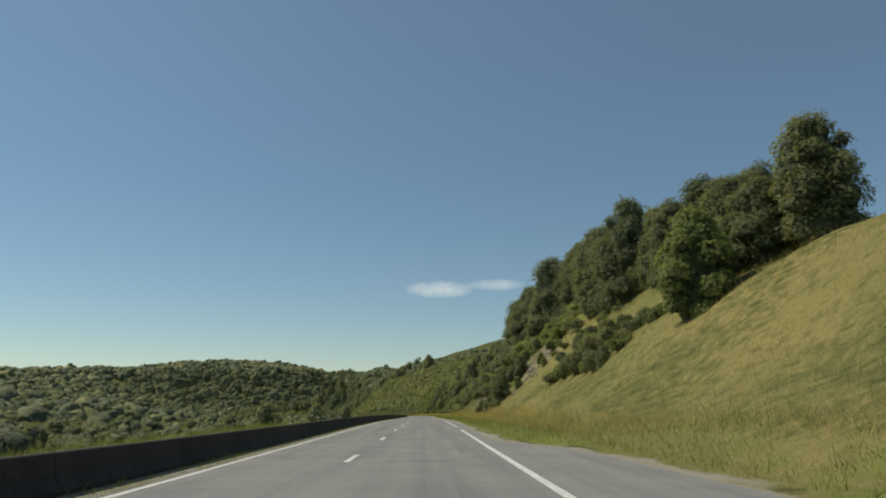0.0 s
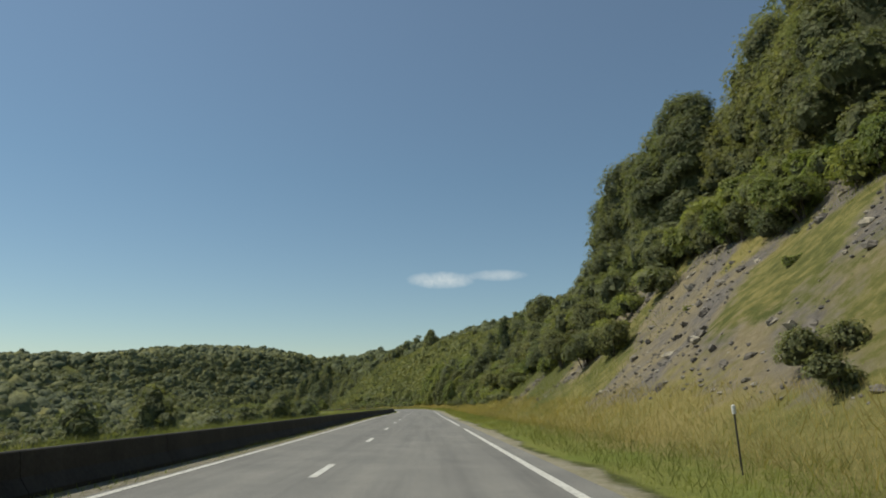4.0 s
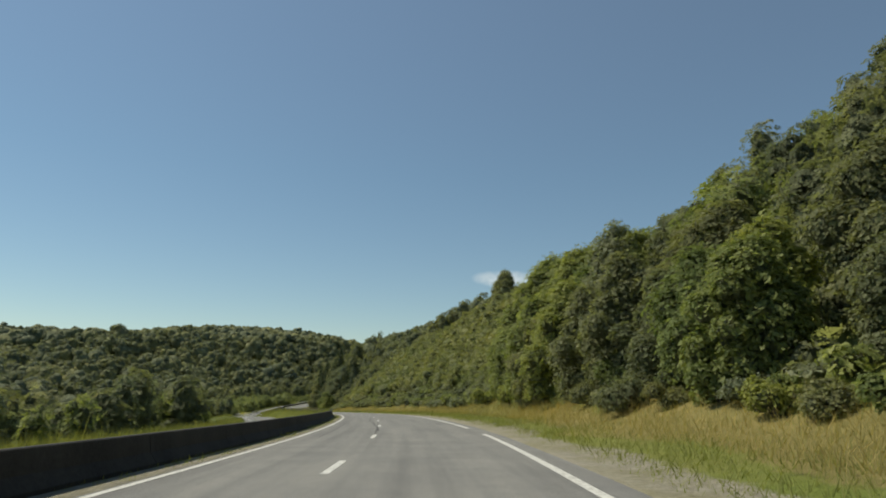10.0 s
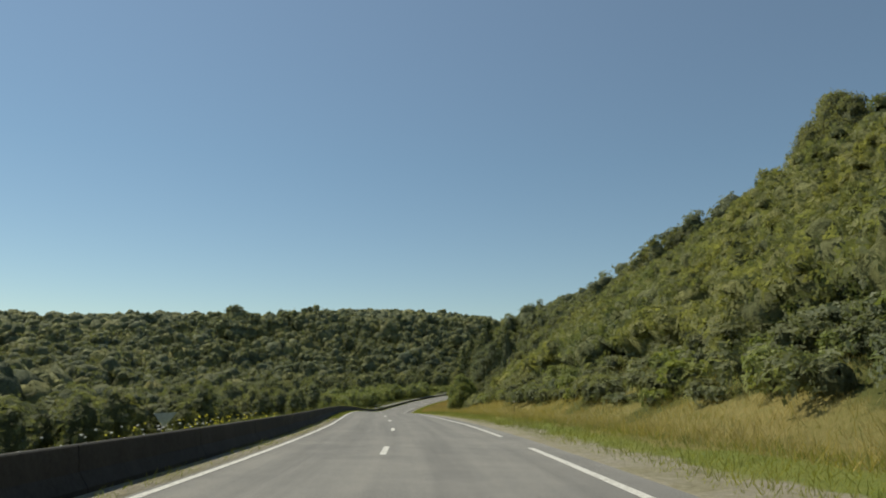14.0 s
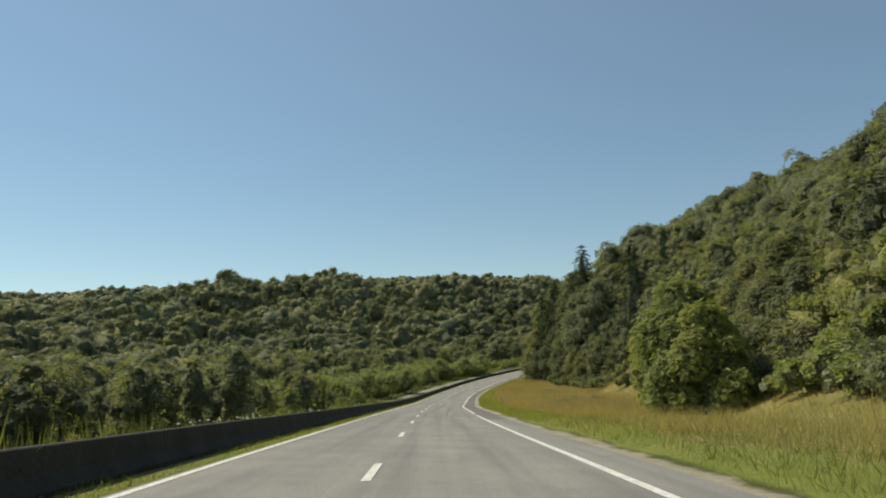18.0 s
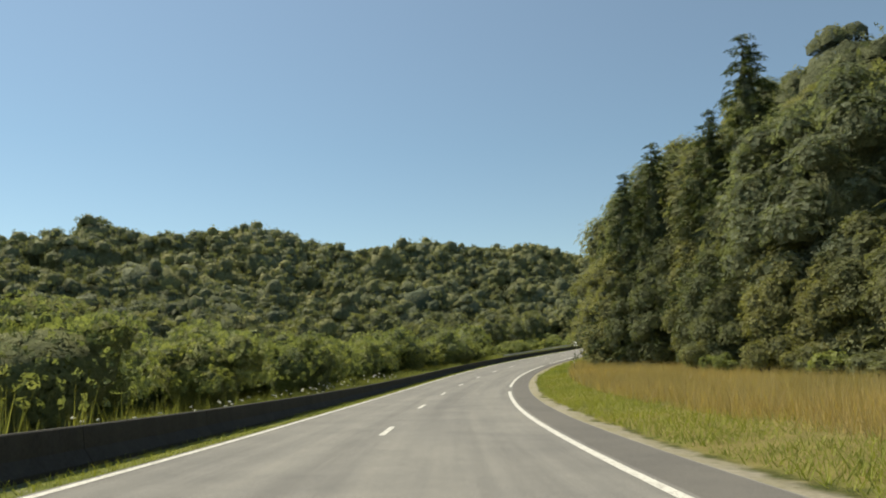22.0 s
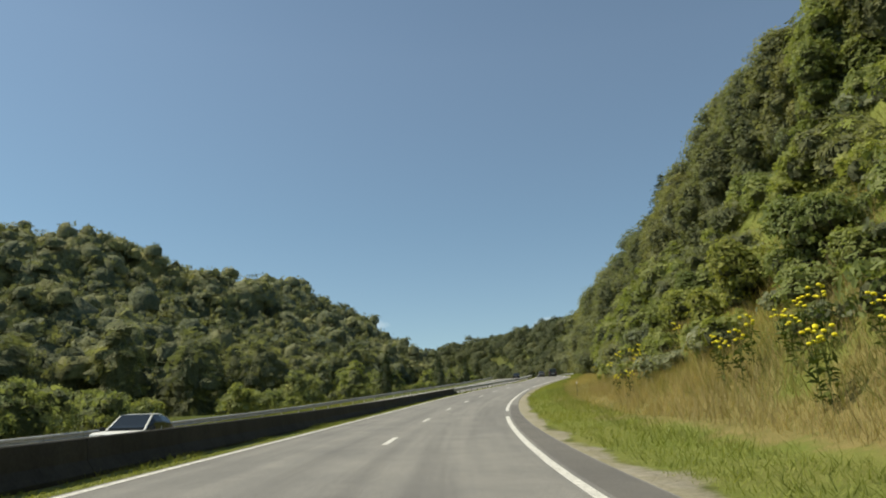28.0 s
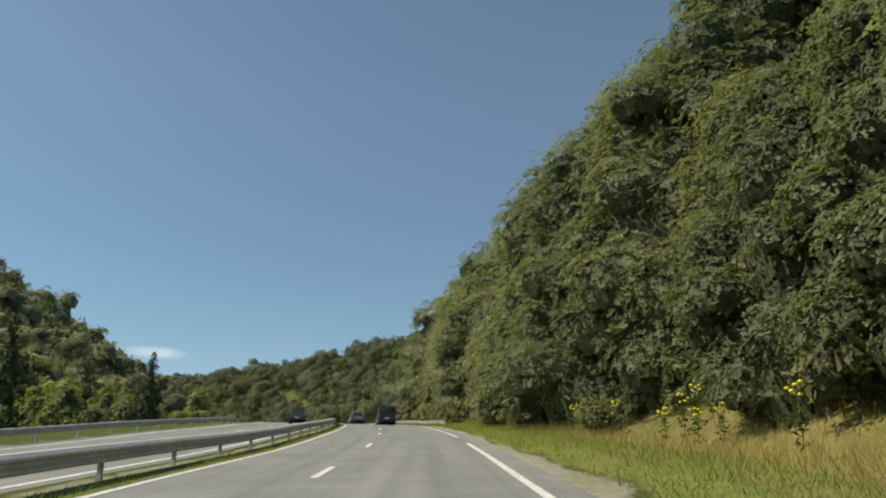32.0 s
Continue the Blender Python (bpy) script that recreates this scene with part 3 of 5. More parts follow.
tagged(ground, "grassy valley ground with dry verge, scree slope and woodland floor", "ground", kind="structure")


# ---- carriageways and markings ----
def strip(name, s, d0, d1, lift, mat, thick=0.0, smooth=True):
    """A band along the road between offsets d0 and d1 (numbers or functions of s)."""
    s = np.asarray(s, float)
    a = d0(s) if callable(d0) else np.full(len(s), d0)
    b = d1(s) if callable(d1) else np.full(len(s), d1)
    rows = [(a, deck(s, a) + lift), (b, deck(s, b) + lift)]
    if thick:
        rows = [(a, deck(s, a) + lift - thick)] + rows + [(b, deck(s, b) + lift - thick)]
    v = np.stack([np.stack([*place(s, d), z], -1) for d, z in rows], 1)
    k = len(rows)
    i = np.arange(len(s) * k).reshape(len(s), k)
    f = np.stack([i[:-1, :-1], i[:-1, 1:], i[1:, 1:], i[1:, :-1]], -1).reshape(-1, 4)
    me = mesh_of(name, v.reshape(-1, 3), f, mat, smooth=smooth)
    if name == "road":
        for key, values in (("along", np.repeat(s, k)), ("across", np.stack([d for d, z in rows], 1).ravel())):
            me.attributes.new(key, "FLOAT", "POINT").data.foreach_set("value", values.astype(np.float32))
    return me


def lane(col, off=0.0):
    return lambda s: table(s, LANES, col) + off


def across(off):
    """An offset on the far side of the median."""
    return lambda s: table(s, LANES, 1) + off - table(s, GAP, 1)


along = np.arange(-160, 1390, 3.0)
road = tagged(new("road", strip("road", along, lane(1, -0.17), lane(4), 0.0, M_ROAD, 0.2, False)), "worn grey asphalt carriageway with two lanes", "road", kind="structure")
road_b = tagged(new("road", strip("road", along, across(-10.4), across(-1.9), 0.0, M_ROAD, 0.2, False)), "grey asphalt opposite carriageway behind the median barrier", "road", kind="structure")


# ---- things of the road ----

left_line = tagged(new("trim_edge_line", strip("edge_line", np.arange(-160, 1390, 2.0), lane(1, -0.075), lane(1, 0.075), 0.006, M_LINE)), "solid white edge line beside the median barrier", "road marking", kind="structure")
for s0 in np.arange(-137.1, 1300, 13.0):
    tagged(new("lane_dash", strip("lane_dash", np.linspace(s0, s0 + 3, 4), lane(2, -0.08), lane(2, 0.08), 0.006, M_LINE)), "white lane dash painted on the asphalt", "road marking", "lane dashes", "structure")
for first_gap, last in ((-160.5, 463), (503.5, 1230)):
    for s0 in np.arange(first_gap, last, 52.0):
        end = 503.5 if 463 < s0 + 52 < 504 else s0 + 52
        tagged(new("edge_dash", strip("edge_dash", np.linspace(s0 + 6.2, end, 20), lane(3, -0.095), lane(3, 0.095), 0.006, M_LINE)), "long white edge dash beside the shoulder", "road marking", "edge dashes", "structure")
for off in (-2.4, -9.5):
    tagged(new("trim_edge_line", strip("edge_line", np.arange(-160, 1390, 3.0), across(off - 0.09), across(off + 0.09), 0.006, M_LINE)), "solid white edge line of the opposite carriageway", "road marking", kind="structure")
for s0 in np.arange(700, 1300, 13.0):
    tagged(new("lane_dash", strip("lane_dash", np.linspace(s0, s0 + 3, 3), across(-6.03), across(-5.87), 0.006, M_LINE)), "white lane dash painted on the asphalt", "road marking", "opposite lane dashes", "structure")

# ---- median barrier of concrete units ----
BARRIER_END = 862.0
wall = thing("median_barrier", "weathered concrete median barrier in butted units, toned dark for its shaded side", "barrier", kind="structure")
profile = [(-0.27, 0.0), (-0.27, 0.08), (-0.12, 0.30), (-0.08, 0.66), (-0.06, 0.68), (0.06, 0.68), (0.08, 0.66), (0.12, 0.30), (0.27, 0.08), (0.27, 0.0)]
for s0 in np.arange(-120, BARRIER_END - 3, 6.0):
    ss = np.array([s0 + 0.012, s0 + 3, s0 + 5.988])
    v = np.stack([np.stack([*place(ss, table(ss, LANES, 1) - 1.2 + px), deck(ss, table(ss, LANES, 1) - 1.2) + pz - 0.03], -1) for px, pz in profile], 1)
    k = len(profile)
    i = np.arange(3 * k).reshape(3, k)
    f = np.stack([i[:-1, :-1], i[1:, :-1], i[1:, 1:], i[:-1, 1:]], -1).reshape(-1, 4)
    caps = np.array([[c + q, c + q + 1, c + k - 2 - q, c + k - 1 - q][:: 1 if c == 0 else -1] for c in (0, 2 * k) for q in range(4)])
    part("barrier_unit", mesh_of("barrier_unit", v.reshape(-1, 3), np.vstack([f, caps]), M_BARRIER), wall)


# ---- foliage ----
def cards(centres, normals, size, rng, squash=0.75):
    """Small pointed leaves or sprays: one bent quad at each centre, facing about its normal."""
    n = len(centres)
    nn = normals + rng.normal(0, 0.33, (n, 3))
    nn /= np.linalg.norm(nn, axis=1)[:, None] + 1e-9
    a = np.cross(nn, rng.normal(0, 1, (n, 3)))
    a /= np.linalg.norm(a, axis=1)[:, None] + 1e-9
    b = np.cross(nn, a)
    sz = (size * rng.uniform(0.6, 1.35, n))[:, None]
    a, b = a * sz, b * sz * squash
    lift = nn * sz * 0.22
    v = np.stack([centres - a, centres - b * 0.9 + lift, centres + a, centres + b + lift], 1)
    return v.reshape(-1, 3), np.arange(4 * n).reshape(n, 4)


def blob_points(rng, lumps, n):
    """Points and outward normals over a heap of ellipsoids, keeping those outside the others."""
    lumps = np.array(lumps, float)
    w = (lumps[:, 3] * lumps[:, 4]) ** 1.0
    pick = rng.choice(len(lumps), int(n * 1.9), p=w / w.sum())
    u = rng.normal(0, 1, (len(pick), 3))
    u /= np.linalg.norm(u, axis=1)[:, None]
    u[:, 2] = np.where(u[:, 2] < -0.45, -u[:, 2], u[:, 2])
    L = lumps[pick]
    r = (0.8 + np.abs(rng.normal(0, 0.2, len(pick))))[:, None]
    p = L[:, :3] + u * L[:, 3:6] * r if lumps.shape[1] > 5 else L[:, :3] + u * np.stack([L[:, 3], L[:, 3], L[:, 4]], 1) * r
    rad = np.stack([lumps[:, 3], lumps[:, 3], lumps[:, 4]], 1)
    inside = (np.linalg.norm((p[:, None] - lumps[None, :, :3]) / rad[None], axis=2) < 0.74).any(1)
    keep = np.where(~inside)[0][:n]
    return p[keep], u[keep]


def cores(lumps, shrink, sides=6, lats=(-50, -5, 36, 68)):
    """Inner masses that keep the light from shining straight through: rounded domes."""
    lumps = np.atleast_2d(np.array(lumps, float))
    a, lat, k = np.linspace(0, 2 * math.pi, sides, endpoint=False), np.radians(lats), len(lats)
    unit = np.stack([np.outer(np.cos(lat), np.cos(a)), np.outer(np.cos(lat), np.sin(a)), np.outer(np.sin(lat), np.ones(sides))], -1).reshape(-1, 3)
    i = np.arange(sides * k).reshape(k, sides)
    f = np.stack([i[:-1], np.roll(i[:-1], -1, 1), np.roll(i[1:], -1, 1), i[1:]], -1).reshape(-1, 4)
    f = np.vstack([f] + [i[-1][[0, q, q + 1, q + 2]] for q in range(1, sides - 2, 2)])
    rad = np.stack([lumps[:, 3], lumps[:, 3], lumps[:, 4]], 1) * shrink
    v = lumps[:, None, :3] + unit[None] * rad[:, None]
    return v.reshape(-1, 3), (f[None] + (np.arange(len(lumps)) * sides * k)[:, None, None]).reshape(-1, 4)


def tube(points, radii, sides=6):
    p, r = np.array(points, float), np.array(radii, float)
    a = np.linspace(0, 2 * math.pi, sides, endpoint=False)
    ring = np.stack([np.cos(a), np.sin(a), 0 * a], -1)
    v = (p[:, None] + ring[None] * r[:, None, None]).reshape(-1, 3)
    i = np.arange(len(p) * sides).reshape(len(p), sides)
    f = np.stack([i[:-1], np.roll(i[:-1], -1, 1), np.roll(i[1:], -1, 1), i[1:]], -1).reshape(-1, 4)
    return v, f


def join(pieces):
    vs, fs, n = [], [], 0
    for v, f in pieces:
        vs.append(v)
        fs.append(f + n)
        n += len(v)
    return np.vstack(vs), np.vstack(fs)


def leafy(leaves, inner):
    """Leaves and inner mass in one array set, with the material index of each face."""
    v, f = join([leaves, inner])
    return v, f, np.concatenate([np.zeros(len(leaves[1]), int), np.ones(len(inner[1]), int)])


def broadleaf(seed, tall, wide, leaves, size, low=0.25):
    """Trunk and crown of one broadleaved tree, as arrays."""
    rng = np.random.default_rng(seed)
    lumps, wood = [], []
    lean = rng.uniform(-0.4, 0.4, 2)
    trunk = [(lean[0] * u * u, lean[1] * u * u, u * tall * 0.8 - (0.5 if u == 0 else 0)) for u in (0, 0.3, 0.6, 1.0)]
    wood.append(tube(trunk, np.array([1.0, 0.75, 0.5, 0.15]) * tall * 0.02, 7))
    for k in range(26):
        h = low + (0.88 - low) * ((k + rng.uniform(0, 1)) / 26)
        full = math.sin(math.pi * min(1.0, 0.30 + 0.66 * h)) ** 0.7
        a = k * 2.4 + rng.uniform(-0.5, 0.5)
        r = wide * rng.uniform(0.2, 0.4) * (0.75 + 0.4 * full)
        reach = max(0.1, wide * full * rng.uniform(0.85, 1.08) - r) * rng.choice([1.0, 1.0, 0.6])
        c = (math.cos(a) * reach, math.sin(a) * reach, h * tall)
        lumps.append((*c, r, r * rng.uniform(0.7, 1.0)))
        if k % 3 == 0:
            wood.append(tube([(0, 0, c[2] * 0.62), (c[0] * 0.5, c[1] * 0.5, c[2] * 0.86), (c[0], c[1], c[2] + r * 0.3)], [tall * 0.008, tall * 0.005, tall * 0.002], 4))
    lumps.append((lean[0], lean[1], tall * 0.86, wide * 0.34, tall * 0.13))
    p, u = blob_points(rng, lumps, leaves)
    u = u * 0.7 + p / np.linalg.norm(p, axis=1)[:, None] * 0.3
    u[:, 2] += 0.25
    heart = [(0, 0, tall * 0.48, wide * 0.46, tall * 0.36), (0, 0, tall * 0.12, wide * 0.5, tall * 0.22)]
    return join(wood), leafy(cards(p, u, size, rng), join([cores(lumps, 0.7) if leaves > 1000 else cores(lumps[::3], 0.74, 6, (-25, 20, 60)), cores(heart, 1.0, 8)]))


def conifer(seed, tall, wide):
    rng = np.random.default_rng(seed)
    wood = [tube([(0, 0, -0.5), (0, 0, tall * 0.5), (0, 0, tall)], [tall * 0.018, tall * 0.011, 0.02], 6)]
    ps, us = [], []
    for h in np.linspace(0.1, 0.985, 30):
        reach = wide * (1 - h) ** 0.68 * rng.uniform(0.8, 1.12) + 0.2
        for k in range(7):
            a = rng.uniform(0, 6.28)
            L = reach * rng.uniform(0.65, 1.15)
            n = max(4, int(L * 8))
            q = rng.uniform(0.12, 1.0, n)
            x = np.stack([np.cos(a) * q * L, np.sin(a) * q * L, h * tall - 0.33 * q * q * L + 0.05 * L + 0 * q], -1)
            x += rng.normal(0, 0.12, x.shape)
            ps.append(x)
            us.append(np.tile([math.cos(a) * 0.25, math.sin(a) * 0.25, 1.0], (n, 1)))
    return join(wood), leafy(cards(np.vstack(ps), np.vstack(us), 0.38, rng, 0.55), tube([(0, 0, tall * 0.08), (0, 0, tall * 0.2), (0, 0, tall * 0.93)], [wide * 0.3, wide * 0.5, 0.05], 8))


def shrub(seed, tall, wide, leaves, size):
    rng = np.random.default_rng(seed)
    lumps = [(rng.uniform(-0.6, 0.6) * wide, rng.uniform(-0.6, 0.6) * wide, tall * rng.uniform(0.25, 0.62), wide * rng.uniform(0.34, 0.55), tall * rng.uniform(0.25, 0.4)) for k in range(8)]
    wood = [tube([(0, 0, -0.4), (c[0] * 0.5, c[1] * 0.5, c[2] * 0.6), (c[0], c[1], c[2] + c[4] * 0.6)], [0.07, 0.05, 0.015], 4) for c in lumps]
    p, u = blob_points(rng, lumps, leaves)
    p[:, 2] = np.maximum(p[:, 2], 0.05)
    u[:, 2] += 0.3
    return join(wood), leafy(cards(p, u, size, rng), cores(lumps if leaves > 400 else lumps[::2], 0.7))


class Plant:
    """One kind of plant: a thing to copy where it stands near the road, and a lighter form for the joined rest."""

    def __init__(self, name, wood, leaf, full, light, mat, far_mat, label, category, group):
        self.ob = thing(name, label, category, group)
        part(wood, mesh_of(wood, *full[0], M_BARK, smooth=True), self.ob)
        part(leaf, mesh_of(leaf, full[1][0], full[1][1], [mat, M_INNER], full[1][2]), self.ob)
        self.light, self.far_mat, self.used, self.tall = light, far_mat, False, float(full[1][0][:, 2].max())


TREES = [Plant("tree", "trunk", "crown", broadleaf(20 + k, tall, wide, 7000, 0.235, low), broadleaf(30 + k, tall, wide, 260, 0.74, low)[1], mat, far, label, "tree", "roadside trees")
         for k, (tall, wide, low, mat, far, label) in enumerate([(11, 4.4, 0.04, M_LEAF, M_MID_FAR, "broad leafy tree with a dense dark green crown"), (13, 4.6, 0.04, M_LEAF, M_MID_FAR, "tall broadleaved tree with a rounded green crown"), (9, 4.0, 0.04, M_LEAF, M_MID_FAR, "low-branching leafy tree on the slope"), (8, 3.2, 0.04, M_LEAF_BRIGHT, M_BRIGHT_FAR, "young light green tree with a loose crown"), (12, 3.4, 0.04, M_LEAF_GREY, M_GREY_FAR, "pale grey-green willow with an upright crown"), (11.5, 4.2, 0.04, M_LEAF_GREY, M_GREY_FAR, "broad leafy tree with pale sunlit foliage")])]
CONIFERS = [Plant("conifer", "trunk", "crown", full, full[1], M_NEEDLE, M_NEEDLE, label, "conifer", "conifers") for full, label in ((conifer(40, 19, 5.8), "tall dark spruce with tiered drooping branches"), (conifer(41, 15, 4.0), "slim dark conifer rising above the broadleaves"))]
SHRUBS = [Plant("shrub", "stem", "foliage", shrub(60 + k, tall, wide, 2200, 0.145), shrub(70 + k, tall, wide, 110, 0.42)[1], mat, far, label, "shrub", "slope shrubs")
          for k, (tall, wide, mat, far, label) in enumerate([(2.6, 1.9, M_LEAF, M_MID_FAR, "dense dark green shrub on the slope"), (2.2, 1.7, M_LEAF_BRIGHT, M_BRIGHT_FAR, "bright green bush catching the sun"), (3.4, 2.2, M_LEAF, M_MID_FAR, "tall rounded bush of dark foliage"), (1.6, 1.6, M_LEAF_GREY, M_GREY_FAR, "low grey-green scrub bush")])]
JOINED, PLANTED = {}, {"tree": 0, "shrub": 0, "conifer": 0}


def plant(kind, s, d, size=1.0, near=True, heap="woodland", sink=0.15):
    """Sets a plant on the ground: a thing of its own near the road, else one of a joined heap."""
    if 425 < s < 500 and -33 < d < -15:
        return
    x, y = (float(v) for v in place(s, d))
    z = float(land(s, d)) - sink * (1 + 4 * size * (kind.tall > 6))
    a, high = random.uniform(0, 6.28), size * random.uniform(0.92, 1.1)
    PLANTED[kind.ob.name.split(".")[0]] += near
    if near and PLANTED[kind.ob.name.split(".")[0]] < 298:
        m = Matrix.Translation((x, y, z)) @ Matrix.Rotation(a, 4, "Z")
        made = copy_thing(kind.ob, m) if kind.used else kind.ob
        made.matrix_basis, kind.used = m, True
        made.scale = (size, size, high)
        return
    v, f, k = kind.light
    c, n = math.cos(a) * size, math.sin(a) * size
    w = np.stack([v[:, 0] * c - v[:, 1] * n + x, v[:, 0] * n + v[:, 1] * c + y, v[:, 2] * high + z], -1)
    JOINED.setdefault((heap, kind.far_mat.name), []).append((w, f, k))


def reach_to(kind, s, d, z, near=True):
    """Sets a plant whose top stands z above the road beside it."""
    size = (float(np.interp(s, LS, line[:, 2])) + z - float(land(s, d)) + 0.2) / (kind.tall * 1.01 - 0.6)
    plant(kind, s, d, size, near)


def far_woods(name, label, spots, seed, leaves=26, low=3.2, high=7.4, stem=2.2, mats=None, spray=0.5, clumps=6, fill=0.95, inner=1.0):
    """Many crowns in one object: each a rounded dome with lesser lumps and leaf sprays round it."""
    g = np.random.default_rng(seed)
    s, d = np.array(spots).T
    x, y = place(s, d)
    z = land(s, d)
    n, k = len(x), clumps
    patch = 0.5 + 0.5 * np.clip(wave(x, y, seed + 5, 45), -1, 1)
    r = (low + (high - low) * (0.6 * patch + 0.4 * g.uniform(0, 1, n))) * fill
    tall = g.uniform(0.82, 1.24, n) * (r * 1.1 + stem)
    dome = np.stack([x, y, z + tall * 0.36, r * inner, tall * 0.56 * inner], -1)
    a = g.uniform(0, 6.28, (n, 1)) + np.arange(k - 1) * 2.4 + g.normal(0, 0.4, (n, k - 1))
    up = g.uniform(-0.1, 0.97, (n, k - 1))
    off = r[:, None] * np.sqrt(1 - up * up) * g.uniform(0.8, 1.05, (n, k - 1))
    rr = r[:, None] * g.uniform(0.22, 0.46, (n, k - 1))
    off, rr = off * (0.5 + 0.5 * inner), rr * (0.4 + 0.6 * inner)
    side = np.stack([x[:, None] + np.cos(a) * off, y[:, None] + np.sin(a) * off, z[:, None] + tall[:, None] * (0.33 + 0.56 * up), rr, rr * g.uniform(0.65, 1.0, (n, k - 1))], -1).reshape(-1, 5)
    dv, df = cores(dome, 1.0, 8, (-55, 4, 43, 73))
    dv = dv + g.normal(0, 0.11, dv.shape) * np.repeat(dome[:, 3], 32)[:, None]
    sv, sf = cores(side, 1.0, 6, (-30, 22, 64))
    sv = sv + g.normal(0, 0.09, sv.shape) * np.repeat(side[:, 3], 18)[:, None]
    lumps = np.concatenate([dome[:, None], side.reshape(n, k - 1, 5)], 1)
    pick = lumps[np.arange(n)[:, None], np.maximum(0, g.integers(-max(1, k // 2), k, (n, leaves)))].reshape(-1, 5) * np.array([1, 1, 1, 1 / inner, 1 / inner])
    u = g.normal(0, 1, (len(pick), 3))
    u /= np.linalg.norm(u, axis=1)[:, None]
    u[:, 2] = np.abs(u[:, 2]) - 0.15
    p = pick[:, :3] + u * np.stack([pick[:, 3], pick[:, 3], pick[:, 4]], -1) * g.uniform(0.94, 1.2, (len(pick), 1))
    cv, cf = cards(p, u * 0.45, spray, g, 0.8)
    v, f, m = leafy(join([(dv, df), (sv, sf)]), (cv, cf))
    me = mesh_of(name, v, f, list(mats or (M_CANOPY, M_LEAF_FAR)), m)
    me.polygons.foreach_set("use_smooth", m == 0)
    return tagged(new(name, me), label, "woodland", kind="stuff")


rng = np.random.default_rng(7)


def scatter(s0, s1, step, d_of, count_d, jitter=0.5):
    out = []
    for s in np.arange(s0, s1, step):
        a, b = d_of(s)
        for d in np.arange(a, b, count_d):
            out.append((s + rng.uniform(-jitter, jitter) * step, d + rng.uniform(-jitter, jitter) * count_d))
    return out


def left_hill(s):
    foot = float(table(s, LEFT, 2))
    crest = float(table(s, LEFT, 3))
    return crest - 12, foot + 4


# ---- woods ----
far_woods("far_woodland", "dense broadleaved woodland covering the far valley side", scatter(240, 600, 8.6, left_hill, 8.6), 11, leaves=36, low=3.0, high=9.5, spray=1.1, clumps=5, stem=3.6)
far_woods("far_woodland", "broadleaved woodland climbing the valley side by the bend", scatter(600, 1130, 8.2, left_hill, 8.2), 26, leaves=130, low=2.4, high=9.6, spray=0.86, clumps=8, stem=4.2, inner=0.8)
far_woods("far_woodland", "woodland on the left hill by the end of the drive", scatter(1000, 1110, 6, lambda s: (-90, -36), 6), 17, leaves=80, spray=0.6, inner=0.8, mats=(M_DARKENED_WOOD, M_DARKENED_WOOD))
far_woods("far_woodland", "scattered trees and thickets on the valley floor", [(s, d) for s, d in scatter(-60, 600, 8, lambda s: (float(table(s, LEFT, 2)), -34), 8) if d < -46 or not 380 < s < 500], 12, leaves=80, low=2.6, high=6.0, spray=0.66, clumps=7, inner=0.8)
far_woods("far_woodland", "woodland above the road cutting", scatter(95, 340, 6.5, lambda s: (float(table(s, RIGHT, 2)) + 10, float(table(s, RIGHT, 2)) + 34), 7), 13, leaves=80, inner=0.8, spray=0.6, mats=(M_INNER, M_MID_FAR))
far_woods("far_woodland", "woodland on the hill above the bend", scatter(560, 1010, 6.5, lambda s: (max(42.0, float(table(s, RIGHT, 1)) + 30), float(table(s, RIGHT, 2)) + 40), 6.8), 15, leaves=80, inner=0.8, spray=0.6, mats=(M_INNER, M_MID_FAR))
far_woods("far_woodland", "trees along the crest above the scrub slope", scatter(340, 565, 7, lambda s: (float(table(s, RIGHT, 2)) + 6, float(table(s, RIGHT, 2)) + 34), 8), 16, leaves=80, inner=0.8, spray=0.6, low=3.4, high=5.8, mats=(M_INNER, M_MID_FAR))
far_woods("far_woodland", "woodland on the second ridge behind the valley side", scatter(640, 1130, 9.5, lambda s: (float(table(s, LEFT, 3)) - 205, float(table(s, LEFT, 3)) - 50), 9.5), 18, leaves=16, low=4.5, high=8.0)
far_woods("far_woodland", "wooded hill closing the valley ahead", scatter(1010, 1400, 7, lambda s: (14, 84), 7.5), 14, leaves=80, spray=0.6, inner=0.8, mats=(M_DARKENED_WOOD, M_DARKENED_WOOD))


CLEARINGS = [(832, 866, -53, -24)]


def belt(s0, s1, step, d0, d1, row, kinds, small, large, near=0.0, heap="woodland", jitter=0.45):
    """Single plants over a stretch of roadside; d0 and d1 are numbers or functions of s."""
    for s in np.arange(s0, s1, step):
        a = d0(s) if callable(d0) else d0
        b = d1(s) if callable(d1) else d1
        for d in np.arange(a, b, row):
            kind, ps, pd, size = kinds[int(rng.integers(0, len(kinds)))], s + rng.uniform(-jitter, jitter) * step, d + rng.uniform(-jitter, jitter) * row, rng.uniform(small, large)
            if not any(a0 < ps < a1 and b0 < pd < b1 for a0, a1, b0, b1 in CLEARINGS):
                plant(kind, ps, pd, size, abs(d) < near, heap)


OAK, TALL, LOW, YOUNG, WILLOW, PALE = TREES
DARK, SUNNY, ROUND, GREY = SHRUBS
crest = lambda s: float(table(s, RIGHT, 2))
